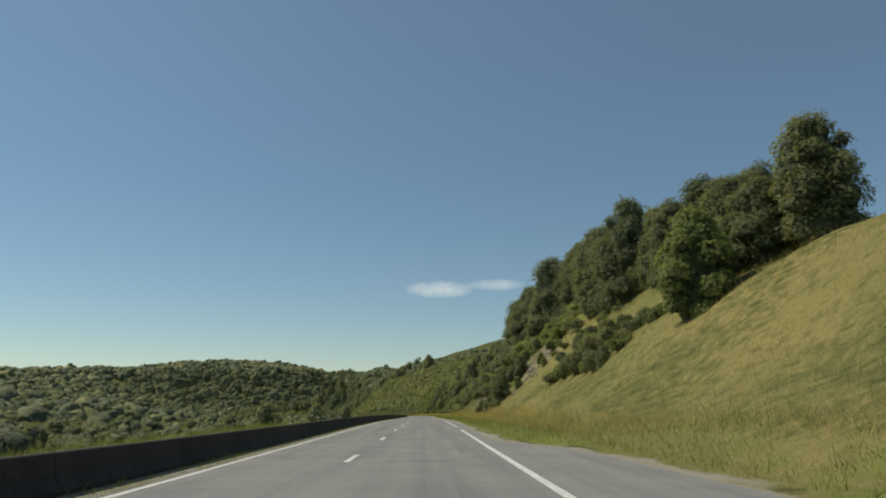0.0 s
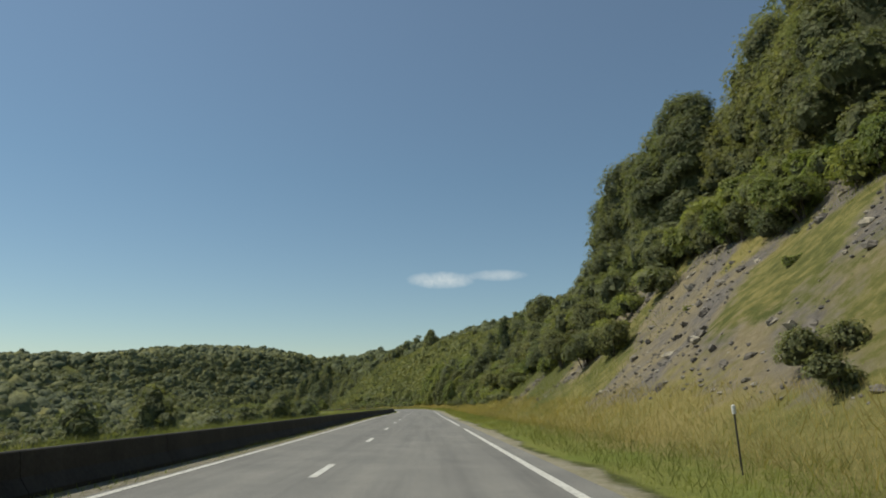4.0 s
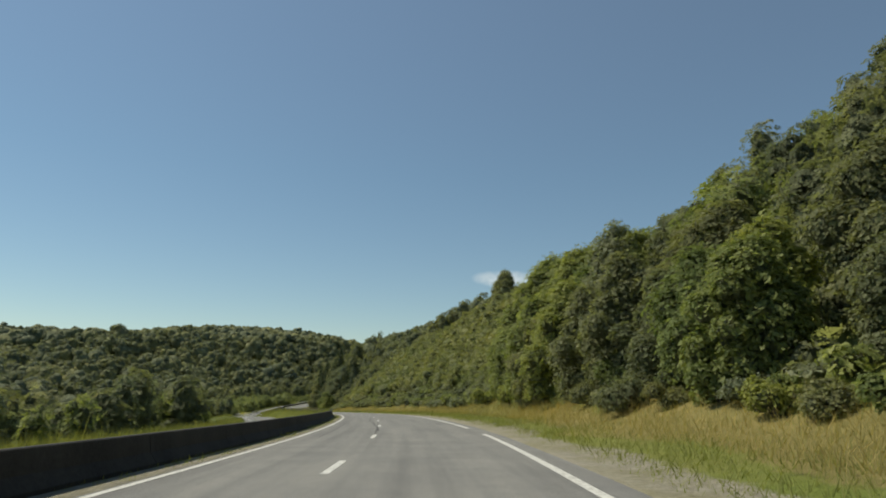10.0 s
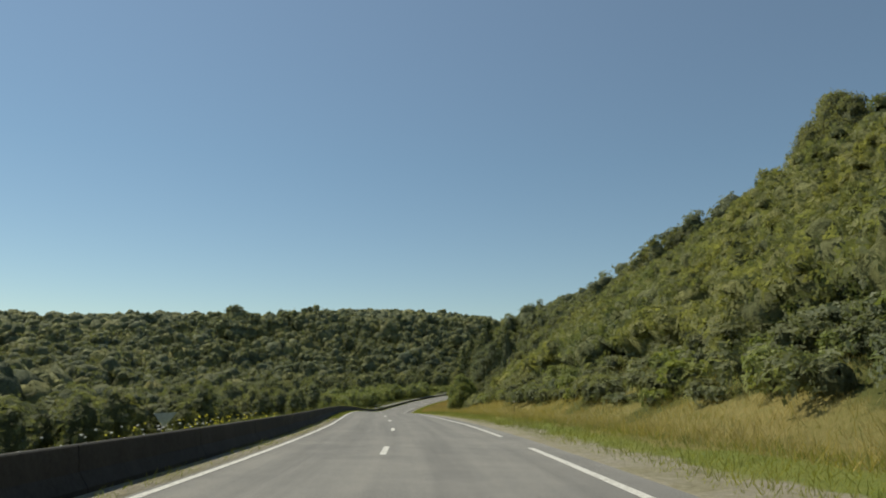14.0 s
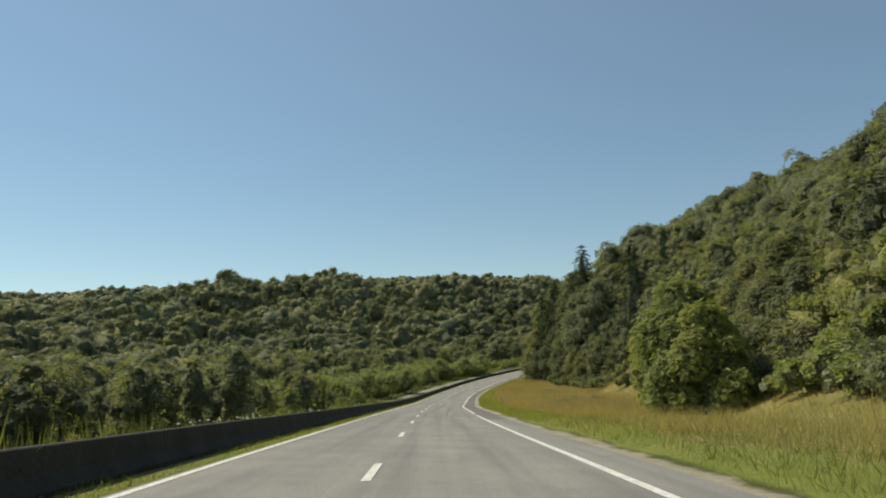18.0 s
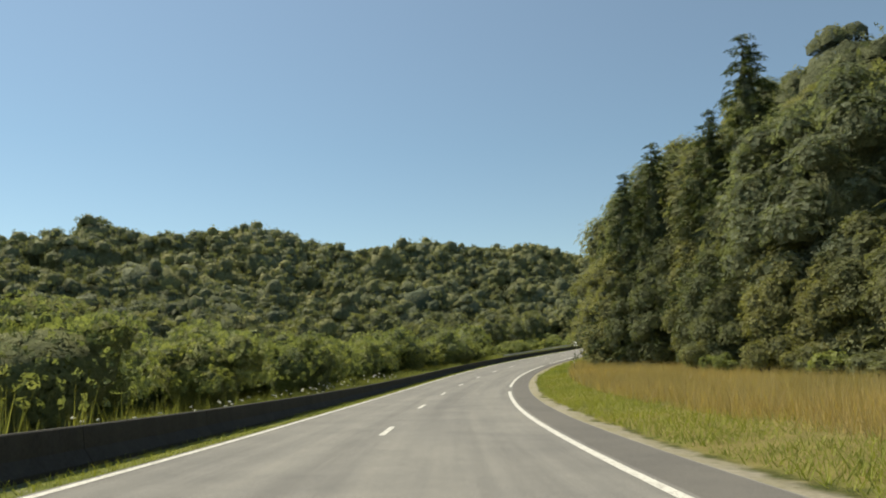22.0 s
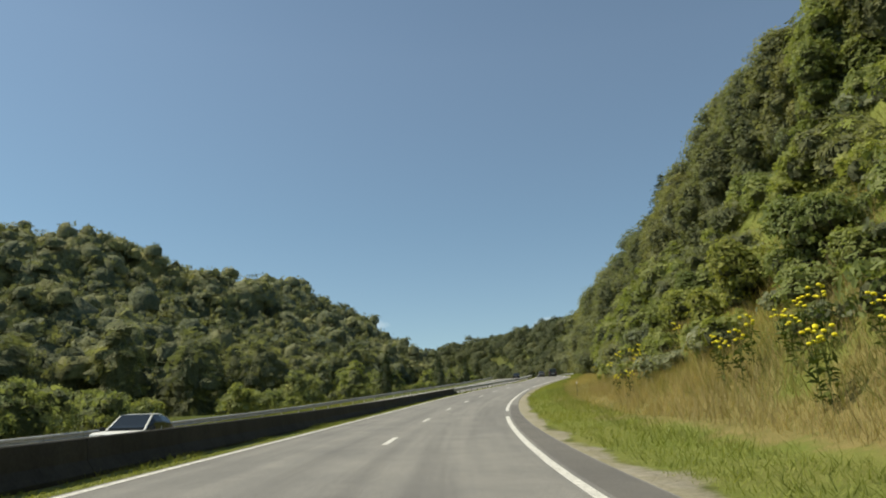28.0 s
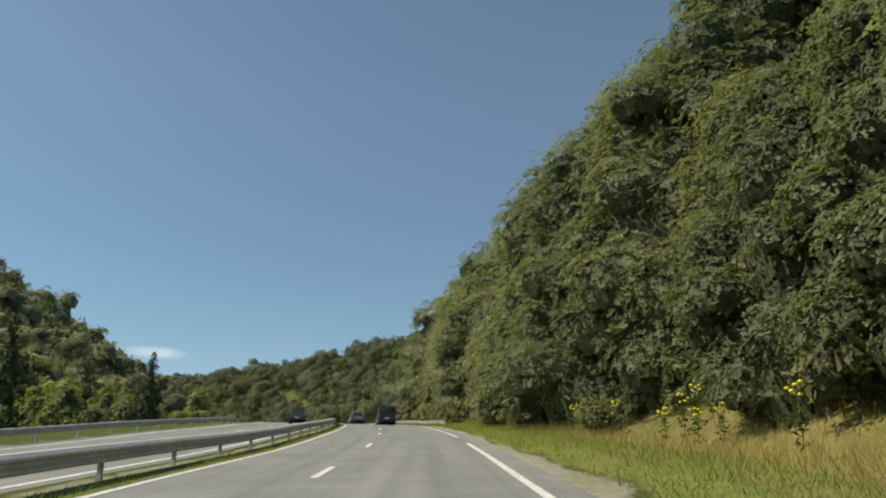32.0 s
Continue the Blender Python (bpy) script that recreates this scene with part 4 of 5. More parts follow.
# above the golden slope
belt(52, 66, 4.6, 28, lambda s: 0.61 * s - 1, 4.6, [OAK, LOW, OAK], 0.8, 0.95, 40)
belt(66, 90, 5.2, 27, lambda s: min(46.0, 0.61 * s), 5.2, [OAK, TALL, LOW], 0.66, 0.84, 34)
belt(90, 110, 5.2, 27, 46, 5.2, [OAK, TALL, OAK], 1.0, 1.25, 34)
for s, d, size in ((50, 19.5, 0.95), (54, 21.5, 0.8), (58, 23.5, 0.7), (64, 25, 0.7)):
    plant(YOUNG, s, d, size)
belt(58, 80.5, 2.2, 14.5, 19.5, 2.0, [DARK, ROUND, SUNNY], 0.55, 0.8, 21, "scrub")
belt(84, 112, 4, 20, 27, 3.2, [SUNNY, GREY, SUNNY], 0.35, 0.6, 21, "scrub")
belt(106, 170, 3.2, 20, 28, 2.6, [SUNNY, SUNNY, DARK, SUNNY], 0.75, 1.2, 22, "scrub")
belt(108, 212, 5.2, 28, 45, 5.4, [OAK, TALL, OAK], 1.1, 1.38, 31)
for s, d, z in ((204, 25.5, 30.5), (199, 27, 31), (209, 29, 30)):
    reach_to(TALL, s, d, z)
for s, d, size in ((113, 11.6, 0.5), (117, 11.2, 0.56), (121.5, 12.6, 0.52), (118, 15.5, 0.4), (125, 15, 0.36)):
    plant(LOW, s, d, size)
for s, d, size in ((106, 13.5, 0.24), (103, 17, 0.2), (101, 10, 0.14), (109, 17.5, 0.25)):
    plant(YOUNG, s, d, size)
belt(109, 128, 2.6, 9.6, 11, 2, [DARK, ROUND], 0.35, 0.55, 20)
plant(CONIFERS[1], 84, 32, 0.62)
plant(CONIFERS[1], 128, 30, 0.7)
plant(CONIFERS[0], 150, 33, 0.62)
belt(160, 200, 3.6, 14, 27, 3.2, [SUNNY, DARK, ROUND], 0.8, 1.3, 16, "scrub")
belt(140, 160, 9, 15, 21, 5, [SUNNY, DARK], 0.2, 0.32, 20, "scrub")
# thicket close to the road
belt(196, 285, 3.6, 12.5, 25, 3.4, [ROUND, SUNNY, DARK, DARK], 0.9, 1.3, 16, "scrub")
belt(200, 290, 5.0, 24, 46, 5.0, [LOW, YOUNG, LOW], 0.45, 0.66)
for s, d, z in ((236, 21, 20.6), (232, 23.5, 20), (241, 24, 20.5), (247, 25, 20), (226, 24, 20), (252, 27, 21), (268, 13.5, 13), (271, 15.5, 14.5)):
    reach_to(TALL, s, d, z)
belt(236, 285, 4.2, 11.5, 13, 4.0, [YOUNG, LOW, YOUNG], 0.4, 0.55, 14)
belt(236, 285, 4.6, 14.5, 18, 4.4, [YOUNG, LOW, YOUNG], 0.5, 0.7)
for s in np.arange(287, 343, 4.4):
    for d, z in ((11.6, 7.0), (15.2, 9.6), (19.5, 11.5)):
        reach_to([YOUNG, YOUNG, LOW][int(rng.integers(0, 3))], s + rng.uniform(-1.5, 1.5), d + rng.uniform(-1, 1) + (1.5 if s < 300 else 0), z * rng.uniform(0.93, 1.14) * (0.87 + 0.5 * min(1, (s - 287) / 45)), d < 17)
belt(282, 346, 5.2, 22, 48, 5.2, [LOW, OAK, YOUNG], 0.55, 0.8)
belt(198, 238, 2.1, 10.0, 14, 2.0, [DARK, SUNNY, SUNNY, GREY], 0.45, 0.75, 10, "scrub")
belt(238, 312, 2.0, 9.8, 12.5, 1.8, [SUNNY, DARK, SUNNY, GREY], 0.4, 0.72, 10.4, "scrub")
belt(230, 264, 2.4, 11.4, 17, 2.2, [ROUND, DARK, SUNNY], 0.75, 1.1, 0, "scrub")
belt(312, 350, 2.2, 10.4, 13, 2.0, [SUNNY, DARK, SUNNY, GREY], 0.5, 0.8, 11, "scrub")
reach_to(CONIFERS[0], 278, 21, 22.8)
reach_to(WILLOW, 322, 13.5, 13.5)
# scrub slope
belt(352, 545, 2.0, lambda s: float(table(s, RIGHT, 1)) + 3.0, lambda s: float(table(s, RIGHT, 1)) + 10, 1.9, [GREY, DARK, GREY, SUNNY, DARK], 0.5, 0.95, 0, "scrub")
far_woods("scrub", "low dense scrub clothing the hillside", scatter(350, 548, 2.7, lambda s: (float(table(s, RIGHT, 1)) + 8, 67), 2.7), 19, leaves=105, low=1.2, high=2.8, stem=0.5, mats=(M_SCRUB, M_SCRUB_LEAF), spray=0.46, clumps=3, inner=0.74, fill=1.1)
belt(354, 545, 9, 20, 60, 13, [ROUND, SUNNY, DARK], 0.8, 1.25, 0, "scrub")
for s, d, z in ((541, 58, 40), (545, 63, 42), (538, 66, 44), (542, 74, 48), (549, 70, 46), (552, 60, 40)):
    reach_to(OAK, s, d, z, False)
    reach_to(LOW, s + 5, d - 2, z - 2.5, False)
for s, d, z in ((472, 57, 41), (477, 59, 43), (482, 60, 41), (467, 55, 38.5), (487, 62, 42)):
    reach_to(OAK, s, d, z)
for s, d, size in ((418, 57, 0.5), (428, 60, 0.45), (395, 58, 0.4)):
    plant(LOW, s, d, size, False)
# clump of young trees before the side lane, and the lane's surroundings
for s, d, z in ((548.5, 15.4, 7.2), (544.5, 15.2, 8.2), (546.5, 17.2, 7.8), (550.5, 16, 5.0), (541.5, 15.6, 6.8)):
    reach_to(YOUNG, s, d, z)
for s, d, size in ((519, 14.6, 0.8), (523, 15.4, 0.9), (515, 14.6, 0.8), (527, 16.6, 0.9)):
    plant(GREY if s < 520 else DARK, s, d, size, True)
belt(548, 562, 4.4, 22, 40, 4.2, [LOW, OAK, ROUND], 0.6, 0.85, 30)
belt(548, 572, 5.6, 36, 66, 5.6, [OAK, LOW, ROUND], 0.6, 0.85)
belt(558, 591, 2.6, lambda s: 24 + (s - 560) * 0.22, lambda s: 28.5 + (s - 560) * 0.22, 2.3, [DARK, SUNNY, ROUND], 0.7, 1.15, 30, "scrub")
belt(560, 594, 4.4, lambda s: 28 + (s - 560) * 0.22, 38, 4.2, [OAK, LOW, YOUNG], 0.55, 0.8, 34)
belt(566, 606, 5.2, lambda s: 34 + (s - 572) * 0.3, 60, 5.4, [OAK, LOW, OAK], 0.75, 1.0, 38)
belt(606, 640, 5.0, lambda s: 39 + (s - 606) * 0.1, 66, 5.4, [OAK, TALL, LOW], 0.8, 1.05)
belt(641, 684, 5.0, lambda s: 36 - (s - 641) * 0.33, 56, 5.2, [OAK, LOW, TALL, OAK], 0.75, 1.0, 31)
belt(641, 684, 2.6, lambda s: 33 - (s - 641) * 0.33, lambda s: 35.5 - (s - 641) * 0.33, 2.2, [DARK, SUNNY, ROUND], 0.6, 1.0, 24, "scrub")
for s, d, size in ((600, 17, 0.5), (603, 18.5, 0.6), (622, 16, 0.5), (585, 13, 0.5), (587, 14.5, 0.6), (592, 16.5, 0.5), (596, 20, 0.7)):
    plant(GREY, s, d, size)
for s, d, z in ((649, 37, 32.5), (688, 27.7, 34.4), (693, 24.5, 30.5), (702, 18.6, 28.4)):
    reach_to(CONIFERS[0], s, d, z)
for s, d, z in ((709.5, 14.4, 20), (704.5, 15.2, 24)):
    reach_to(CONIFERS[0], s, d, z)
for s, d, z in ((678, 28.6, 26.2), (672, 31, 25)):
    reach_to(PALE, s, d, z)
for s, d, size in ((629, 31, 0.8), (631, 33, 0.95), (627, 33.5, 0.7), (632.5, 30.5, 0.75)):
    plant(SUNNY if size < 0.8 else ROUND, s, d, size)
# tall trees by the bend
near_field = lambda s: 22.5 - (s - 684) * 0.36
belt(686, 724, 4.6, lambda s: max(13.0, near_field(s)), 36, 4.8, [OAK, TALL, OAK, LOW], 1.0, 1.3, 26)
for s, d, z in ((724, 12.5, 25), (728, 15, 23), (717, 16, 24), (723, 19, 27), (712, 18.5, 27), (707, 22.5, 27), (698, 26, 28), (714, 24, 31), (733, 12.2, 20), (738, 12, 20.5), (730, 17, 26)):
    reach_to(TALL if d < 19 else OAK, s, d, z)
belt(700, 728, 3.0, lambda s: max(9.4, near_field(s) - 2.2), lambda s: max(11.0, near_field(s) - 0.5), 2, [DARK, ROUND, SUNNY], 0.5, 0.85, 20, "scrub")
# steep bank
belt(728, 838, 2.2, 10.6, 15, 1.9, [SUNNY, GREY, SUNNY], 0.4, 0.8, 0, "scrub")
belt(728, 838, 2.5, 12.5, 24, 2.5, [SUNNY, SUNNY, GREY, DARK, SUNNY, SUNNY], 0.65, 1.1, 14, "scrub")
belt(728, 760, 5.2, 21, 44, 5.2, [OAK, LOW, YOUNG, TALL], 0.8, 1.05, 30)
belt(760, 838, 5.0, 23, 44, 5.2, [OAK, LOW, YOUNG, OAK], 0.72, 1.02, 30)
reach_to(CONIFERS[0], 896.5, 22.8, 33.5)
# wall of trees at the end
belt(838, 900, 4.8, 20, 40, 5.2, [OAK, TALL, LOW, OAK], 0.85, 1.1, 26)
belt(838, 900, 3.0, 13, 20, 2.8, [SUNNY, ROUND, SUNNY, GREY], 0.8, 1.2, 0, "scrub")
belt(900, 926, 4.8, 15, 40, 5.2, [OAK, TALL, LOW, OAK], 0.95, 1.2, 25)
belt(926, 1015, 4.8, 12.5, 40, 5.4, [OAK, TALL, TALL, OAK], 1.4, 1.72, 23)
for s, d, z in ((957, 12.8, 24.2), (973, 12.2, 23), (988, 12.5, 21.5), (947, 14.2, 23.5)):
    reach_to(TALL, s, d, z)
belt(924, 1016, 3.2, 9.6, 12.5, 2.6, [ROUND, SUNNY, DARK, SUNNY], 0.6, 1.05, 11, "scrub")
belt(838, 930, 3.4, 12.5, 16.5, 3.2, [ROUND, DARK, SUNNY, YOUNG], 0.5, 0.9, 20, "scrub")
# left side of the valley
belt(20, 300, 11, -34, -24, 6, [ROUND, SUNNY, DARK, LOW], 0.6, 1.0, 0, "scrub")
belt(330, 424, 6, -44, -25, 6.2, [OAK, LOW, YOUNG, WILLOW], 0.62, 0.88)
for s, d, size in ((700, -262, 0.7), (712, -275, 0.85), (722, -268, 0.75), (735, -290, 0.9), (748, -300, 0.8), (770, -310, 0.7), (690, -250, 0.65)):
    plant(CONIFERS[1], s, d, size, False)
belt(400, 580, 6.5, -44, -26, 7, [OAK, LOW, OAK, ROUND], 0.65, 0.95)
willow_spots = [(s, d) for s, d in scatter(612, 856, 8.4, lambda s: (-45, -22), 7.6) if s < 838 or d > -29]
far_woods("scrub", "low bright green bushes behind the far guard rail", [p for p in willow_spots if p[0] > 755], 24, leaves=420, low=1.3, high=2.9, stem=0.6, mats=(M_BUSH, M_BUSH_LEAF), spray=0.3, clumps=7, inner=0.74)
far_woods("scrub", "rounded sunlit willow bushes in the valley bottom", [p for p in willow_spots if p[0] <= 755], 23, leaves=1100, low=2.6, high=6.2, stem=1.2, mats=(M_BUSH, M_BUSH_LEAF), spray=0.34, clumps=8, inner=0.74)
belt(552, 616, 6.2, -46, -21, 6.0, [OAK, LOW, YOUNG, WILLOW], 0.5, 0.78, 26)
belt(616, 700, 10, -44, -32, 8, [OAK, WILLOW, LOW], 0.55, 0.75)
belt(570, 850, 13.0, -22, -18, 4.0, [SUNNY, GREY, SUNNY], 0.4, 0.75, 22, "scrub")
belt(580, 960, 8, -62, -44, 8, [OAK, LOW, OAK], 0.95, 1.25)
belt(850, 1010, 5.0, -34, -19, 5.0, [YOUNG, SUNNY, ROUND, SUNNY], 0.5, 0.8, 22)
for s, d, size in ((885, -22, 0.45), (900, -27, 0.5), (915, -21, 0.4), (935, -26, 0.5), (952, -22, 0.42)):
    plant(CONIFERS[1], s, d, size)
for s, d, z in ((856, -45.5, 13), (858.5, -48.5, 11), (880, -30, 6)):
    reach_to(WILLOW, s, d, z)
plant(CONIFERS[1], 826, -168, 0.9)
for (heap, mat_name), pieces in JOINED.items():
    label, category = ("joined belt of leafy trees behind the roadside rows", "woodland") if heap == "woodland" else ("dense scrub covering the slopes beside the road", "scrub")
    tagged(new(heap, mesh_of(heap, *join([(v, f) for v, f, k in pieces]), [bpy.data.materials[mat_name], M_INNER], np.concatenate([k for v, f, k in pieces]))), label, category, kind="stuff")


# ---- grass ----
def grass(name, label, areas, short, tall, mat, seed, wide=0.035, flop=0.35):
    """Blades of grass over stretches (s0, s1, d0, d1, blades a square metre); d0 and d1 are functions of s."""
    g = np.random.default_rng(seed)
    ss, dd = [], []
    for s0, s1, d0, d1, dense in areas:
        s = g.uniform(s0, s1, int((s1 - s0) * dense * 8))
        a, b = d0(s), d1(s)
        keep = g.uniform(0, 8, len(s)) < (b - a)
        s, a, b = s[keep], a[keep], b[keep]
        ss.append(s)
        dd.append(a + (b - a) * g.uniform(0, 1, len(s)))
    s, d = np.concatenate(ss), np.concatenate(dd)
    x, y = place(s, d)
    clump = wave(x, y, seed + 50, 2.3) + wave(x, y, seed + 51, 9)
    keep = clump > -1.3
    x, y, z, clump = x[keep], y[keep], land(s, d)[keep], clump[keep]
    n = len(x)
    h = g.uniform(short, tall, n) * (1 + 0.25 * clump)
    a, lean = g.uniform(0, 6.28, n), g.normal(0, flop, (n, 2)) * h[:, None]
    base = np.stack([x, y, z - 0.03], -1)
    side = np.stack([np.cos(a), np.sin(a), 0 * a], -1) * (wide * g.uniform(0.6, 1.5, n))[:, None]
    tip = base + np.stack([lean[:, 0], lean[:, 1], h], -1)
    v = np.stack([base - side, base + side, tip], 1).reshape(-1, 3)
    return tagged(new(name, mesh_of(name, v, np.arange(3 * n).reshape(n, 3), mat)), label, "grass", kind="stuff")


edge_of, toe_of, mid_of = (lambda off: lambda s: table(s, LANES, 4) + off), (lambda off: lambda s: table(s, RIGHT, 1) + off), (lambda off: lambda s: table(s, LANES, 1) + off)
fixed = lambda d: lambda s: np.full(len(s), float(d))
grass("dry_grass", "tall golden dry grass on the roadside bank", [(-5, 200, edge_of(3.2), toe_of(2.5), 38), (-5, 120, toe_of(2.5), fixed(26), 18), (190, 350, edge_of(3.2), toe_of(2.8), 38), (350, 470, edge_of(3.2), toe_of(6), 32), (470, 545, edge_of(3.2), toe_of(6), 30), (545, 725, edge_of(4.2), fixed(17), 8), (545, 690, fixed(17), fixed(34), 22), (700, 1000, edge_of(4.0), toe_of(4.5), 40), (724, 842, toe_of(3.0), fixed(14), 30)], 0.3, 0.7, M_GRASS_DRY, 21, 0.009, 0.5)
grass("green_grass", "short green grass along the verge", [(-5, 200, edge_of(0.7), edge_of(3.8), 44), (190, 1000, edge_of(0.6), edge_of(4.4), 44), (-5, 1000, edge_of(3.2), toe_of(3.5), 8)], 0.05, 0.15, M_GRASS_GREEN, 22, 0.009, 0.7)
grass("roadside_grass", "lush green grass between the verge and the dry bank", [(545, 725, edge_of(0.7), edge_of(3.4), 80), (545, 725, edge_of(3.4), edge_of(5.0), 22), (725, 1000, edge_of(0.8), edge_of(4.2), 50)], 0.1, 0.3, M_GRASS_GREEN, 27, 0.012, 0.6)
grass("verge_grass", "uneven olive grass and low weeds along the verge", [(-5, 545, edge_of(1.0), edge_of(4.2), 34), (-5, 545, edge_of(3.6), toe_of(1.5), 22), (725, 1000, edge_of(2.4), edge_of(5.0), 20)], 0.12, 0.36, M_WEEDS, 31, 0.01, 0.5)
grass("tall_dry_grass", "tall golden brown grass filling the field by the bend", [(545, 730, edge_of(3.6), edge_of(6.0), 55), (545, 725, edge_of(5.5), fixed(20), 50), (555, 690, fixed(20), fixed(33), 24), (728, 842, toe_of(0.0), fixed(14.5), 60)], 0.45, 0.95, M_GRASS_GOLD, 29, 0.009, 0.3)
grass("bank_weeds", "tall green weeds and bramble shoots on the steep bank", [(724, 842, toe_of(1.0), fixed(16), 60), (724, 842, fixed(16), fixed(22), 20), (150, 200, toe_of(0.5), fixed(16), 12), (196, 350, toe_of(1.5), fixed(26), 8), (104, 190, fixed(18), fixed(29), 16)], 0.25, 0.7, M_WEEDS, 25, 0.011, 0.5)
grass("median_grass", "thin dry grass at the foot of the median barrier", [(-10, 440, mid_of(-0.95), mid_of(-0.35), 40), (440, 1000, mid_of(-0.95), mid_of(-0.2), 130)], 0.06, 0.17, M_GRASS_GREEN, 23, 0.009, 0.6)
grass("weeds", "tall weeds behind the opposite carriageway", [(-10, 425, across(-14.5), across(-10.9), 20), (500, 860, across(-14.5), across(-10.9), 20), (-10, 425, across(-22), across(-14.5), 6), (500, 860, across(-22), across(-14.5), 6), (340, 740, across(-1.9), mid_of(-1.6), 26)], 0.3, 0.85, M_WEEDS, 24, 0.016, 0.45)


grass("barrier_weeds", "rank weeds growing up behind the median barrier", [(-10, 300, mid_of(-1.68), mid_of(-1.48), 24), (300, 470, mid_of(-1.68), mid_of(-1.48), 60), (470, 760, mid_of(-1.68), mid_of(-1.48), 200)], 0.55, 1.0, M_WEEDS, 28, 0.014, 0.16)


# ---- guard rails ----
BEAM = [(0.0, 0.155), (0.035, 0.15), (0.08, 0.11), (0.08, 0.07), (0.02, 0.02), (0.02, -0.02), (0.08, -0.07), (0.08, -0.11), (0.035, -0.15), (0.0, -0.155)]


def swept(name, s, off, profile, height, mat):
    """A profile (sideways, up) drawn along the road at the offset off(s)."""
    s = np.asarray(s, float)
    o = off(s)
    v = np.stack([np.stack([*place(s, o + px), deck(s, o) + height + pz], -1) for px, pz in profile], 1)
    k = len(profile)
    i = np.arange(len(s) * k).reshape(len(s), k)
    f = np.stack([i[:-1, :-1], i[:-1, 1:], i[1:, 1:], i[1:, :-1]], -1).reshape(-1, 4)
    return mesh_of(name, v.reshape(-1, 3), f, mat, smooth=False)


def box(name, x, y, z, mat, lift=0.0, bevel=0.0):
    bm = bmesh.new()
    bmesh.ops.create_cube(bm, size=1.0)
    bmesh.ops.scale(bm, vec=(x, y, z), verts=bm.verts)
    bmesh.ops.translate(bm, vec=(0, 0, lift), verts=bm.verts)
    if bevel:
        bmesh.ops.bevel(bm, geom=bm.edges[:], offset=bevel, segments=2, affect="EDGES")
    return bm_mesh(name, bm, mat)


def channel_post():
    pts = [(-0.05, -0.03), (0.05, -0.03), (0.05, 0.03), (-0.05, 0.03)]
    bm = bmesh.new()
    loops = [[bm.verts.new((x, y, z)) for x, y in pts] for z in (-0.25, 0.6)]
    for a in range(4):
        bm.faces.new((loops[0][a], loops[0][(a + 1) % 4], loops[1][(a + 1) % 4], loops[1][a]))
    bm.faces.new(loops[1])
    return bm_mesh("post", bm, M_STEEL)


POST = channel_post()


def rail(label, s0, s1, off, double, step=4.0, height=0.46):
    ob = thing("guard_rail", label, "guard rail")
    for a in np.arange(s0, s1, 24.0):
        ss = np.linspace(a, min(a + 23.98, s1), 9)
        part("beam", swept("beam", ss, off, [(p + 0.1, q) for p, q in BEAM], height, M_STEEL), ob)
        if double:
            part("beam", swept("beam", ss, off, [(-p - 0.1, q) for p, q in BEAM[::-1]], height, M_STEEL), ob)
            part("cap", swept("cap", ss, off, [(-0.12, 0.14), (-0.1, 0.17), (0.1, 0.17), (0.12, 0.14)], height, M_STEEL), ob)
    for s in np.arange(s0 + 0.6, s1, step):
        o = float(off(np.array([s]))[0])
        x, y = place(s, o)
        part("post", POST, ob, m=Matrix.Translation((float(x), float(y), float(deck(s, o)))) @ Matrix.Rotation(heading(s), 4, "Z"))
    return ob


rail("galvanised double-sided median guard rail on steel posts", 862.0, 1290.0, mid_of(-1.15), True)
rail("pale steel guard rail along the far side of the opposite carriageway", 755.0, 964.0, mid_of(-11.2), False)
rail("galvanised guard rail on the outside of the bend", 955.0, 1180.0, edge_of(1.2), False)

# ---- side lane and pole ----
u = np.linspace(0, 1, 40)
lane_s, lane_d = 608 + 15 * u, 29.0 + 8.5 * u + 1.0 * u * u
lv = []
for k in np.linspace(-2.3, 2.3, 6):
    ss, dd = lane_s - k * 0.47, lane_d + k * 0.88
    lv.append(np.stack([*place(ss, dd), land(ss, dd) + 0.1 - 0.3 * (abs(k) > 2.2) - 0.4 * np.clip(1 - u * 12, 0, 1)], -1))
i = np.arange(240).reshape(6, 40)
lane_mesh = mesh_of("side_lane", np.vstack(lv), np.stack([i[:-1, :-1], i[1:, :-1], i[1:, 1:], i[:-1, 1:]], -1).reshape(-1, 4), M_LAYBY, smooth=True)
tagged(new("side_lane", lane_mesh), "narrow pale asphalt lane climbing into the trees", "lane", kind="structure")
M_WOOD, t_, b_ = material("weathered_pole_wood", 0.9)
t_.links.new(ramp(t_, noise_node(t_, 8, 6, 0.7, (1, 1, 0.1)), [(0.3, (0.28, 0.25, 0.21)), (0.7, (0.48, 0.44, 0.38))]), b_.inputs["Base Color"])
x, y = place(634, 37)
pole = thing("utility_pole", "weathered wooden utility pole leaning beside the lane", "pole", at=(float(x), float(y), float(land(634, 37))))
part("shaft", mesh_of("shaft", *tube([(0, 0, -0.4), (-0.1, 0, 5.5), (-0.35, 0.05, 11.8)], [0.16, 0.13, 0.09], 10), M_WOOD, smooth=True), pole)
part("band", mesh_of("band", *tube([(-0.06, 0, 3.3), (-0.07, 0, 3.45)], [0.15, 0.15], 10), M_STEEL), pole, "bright metal band")

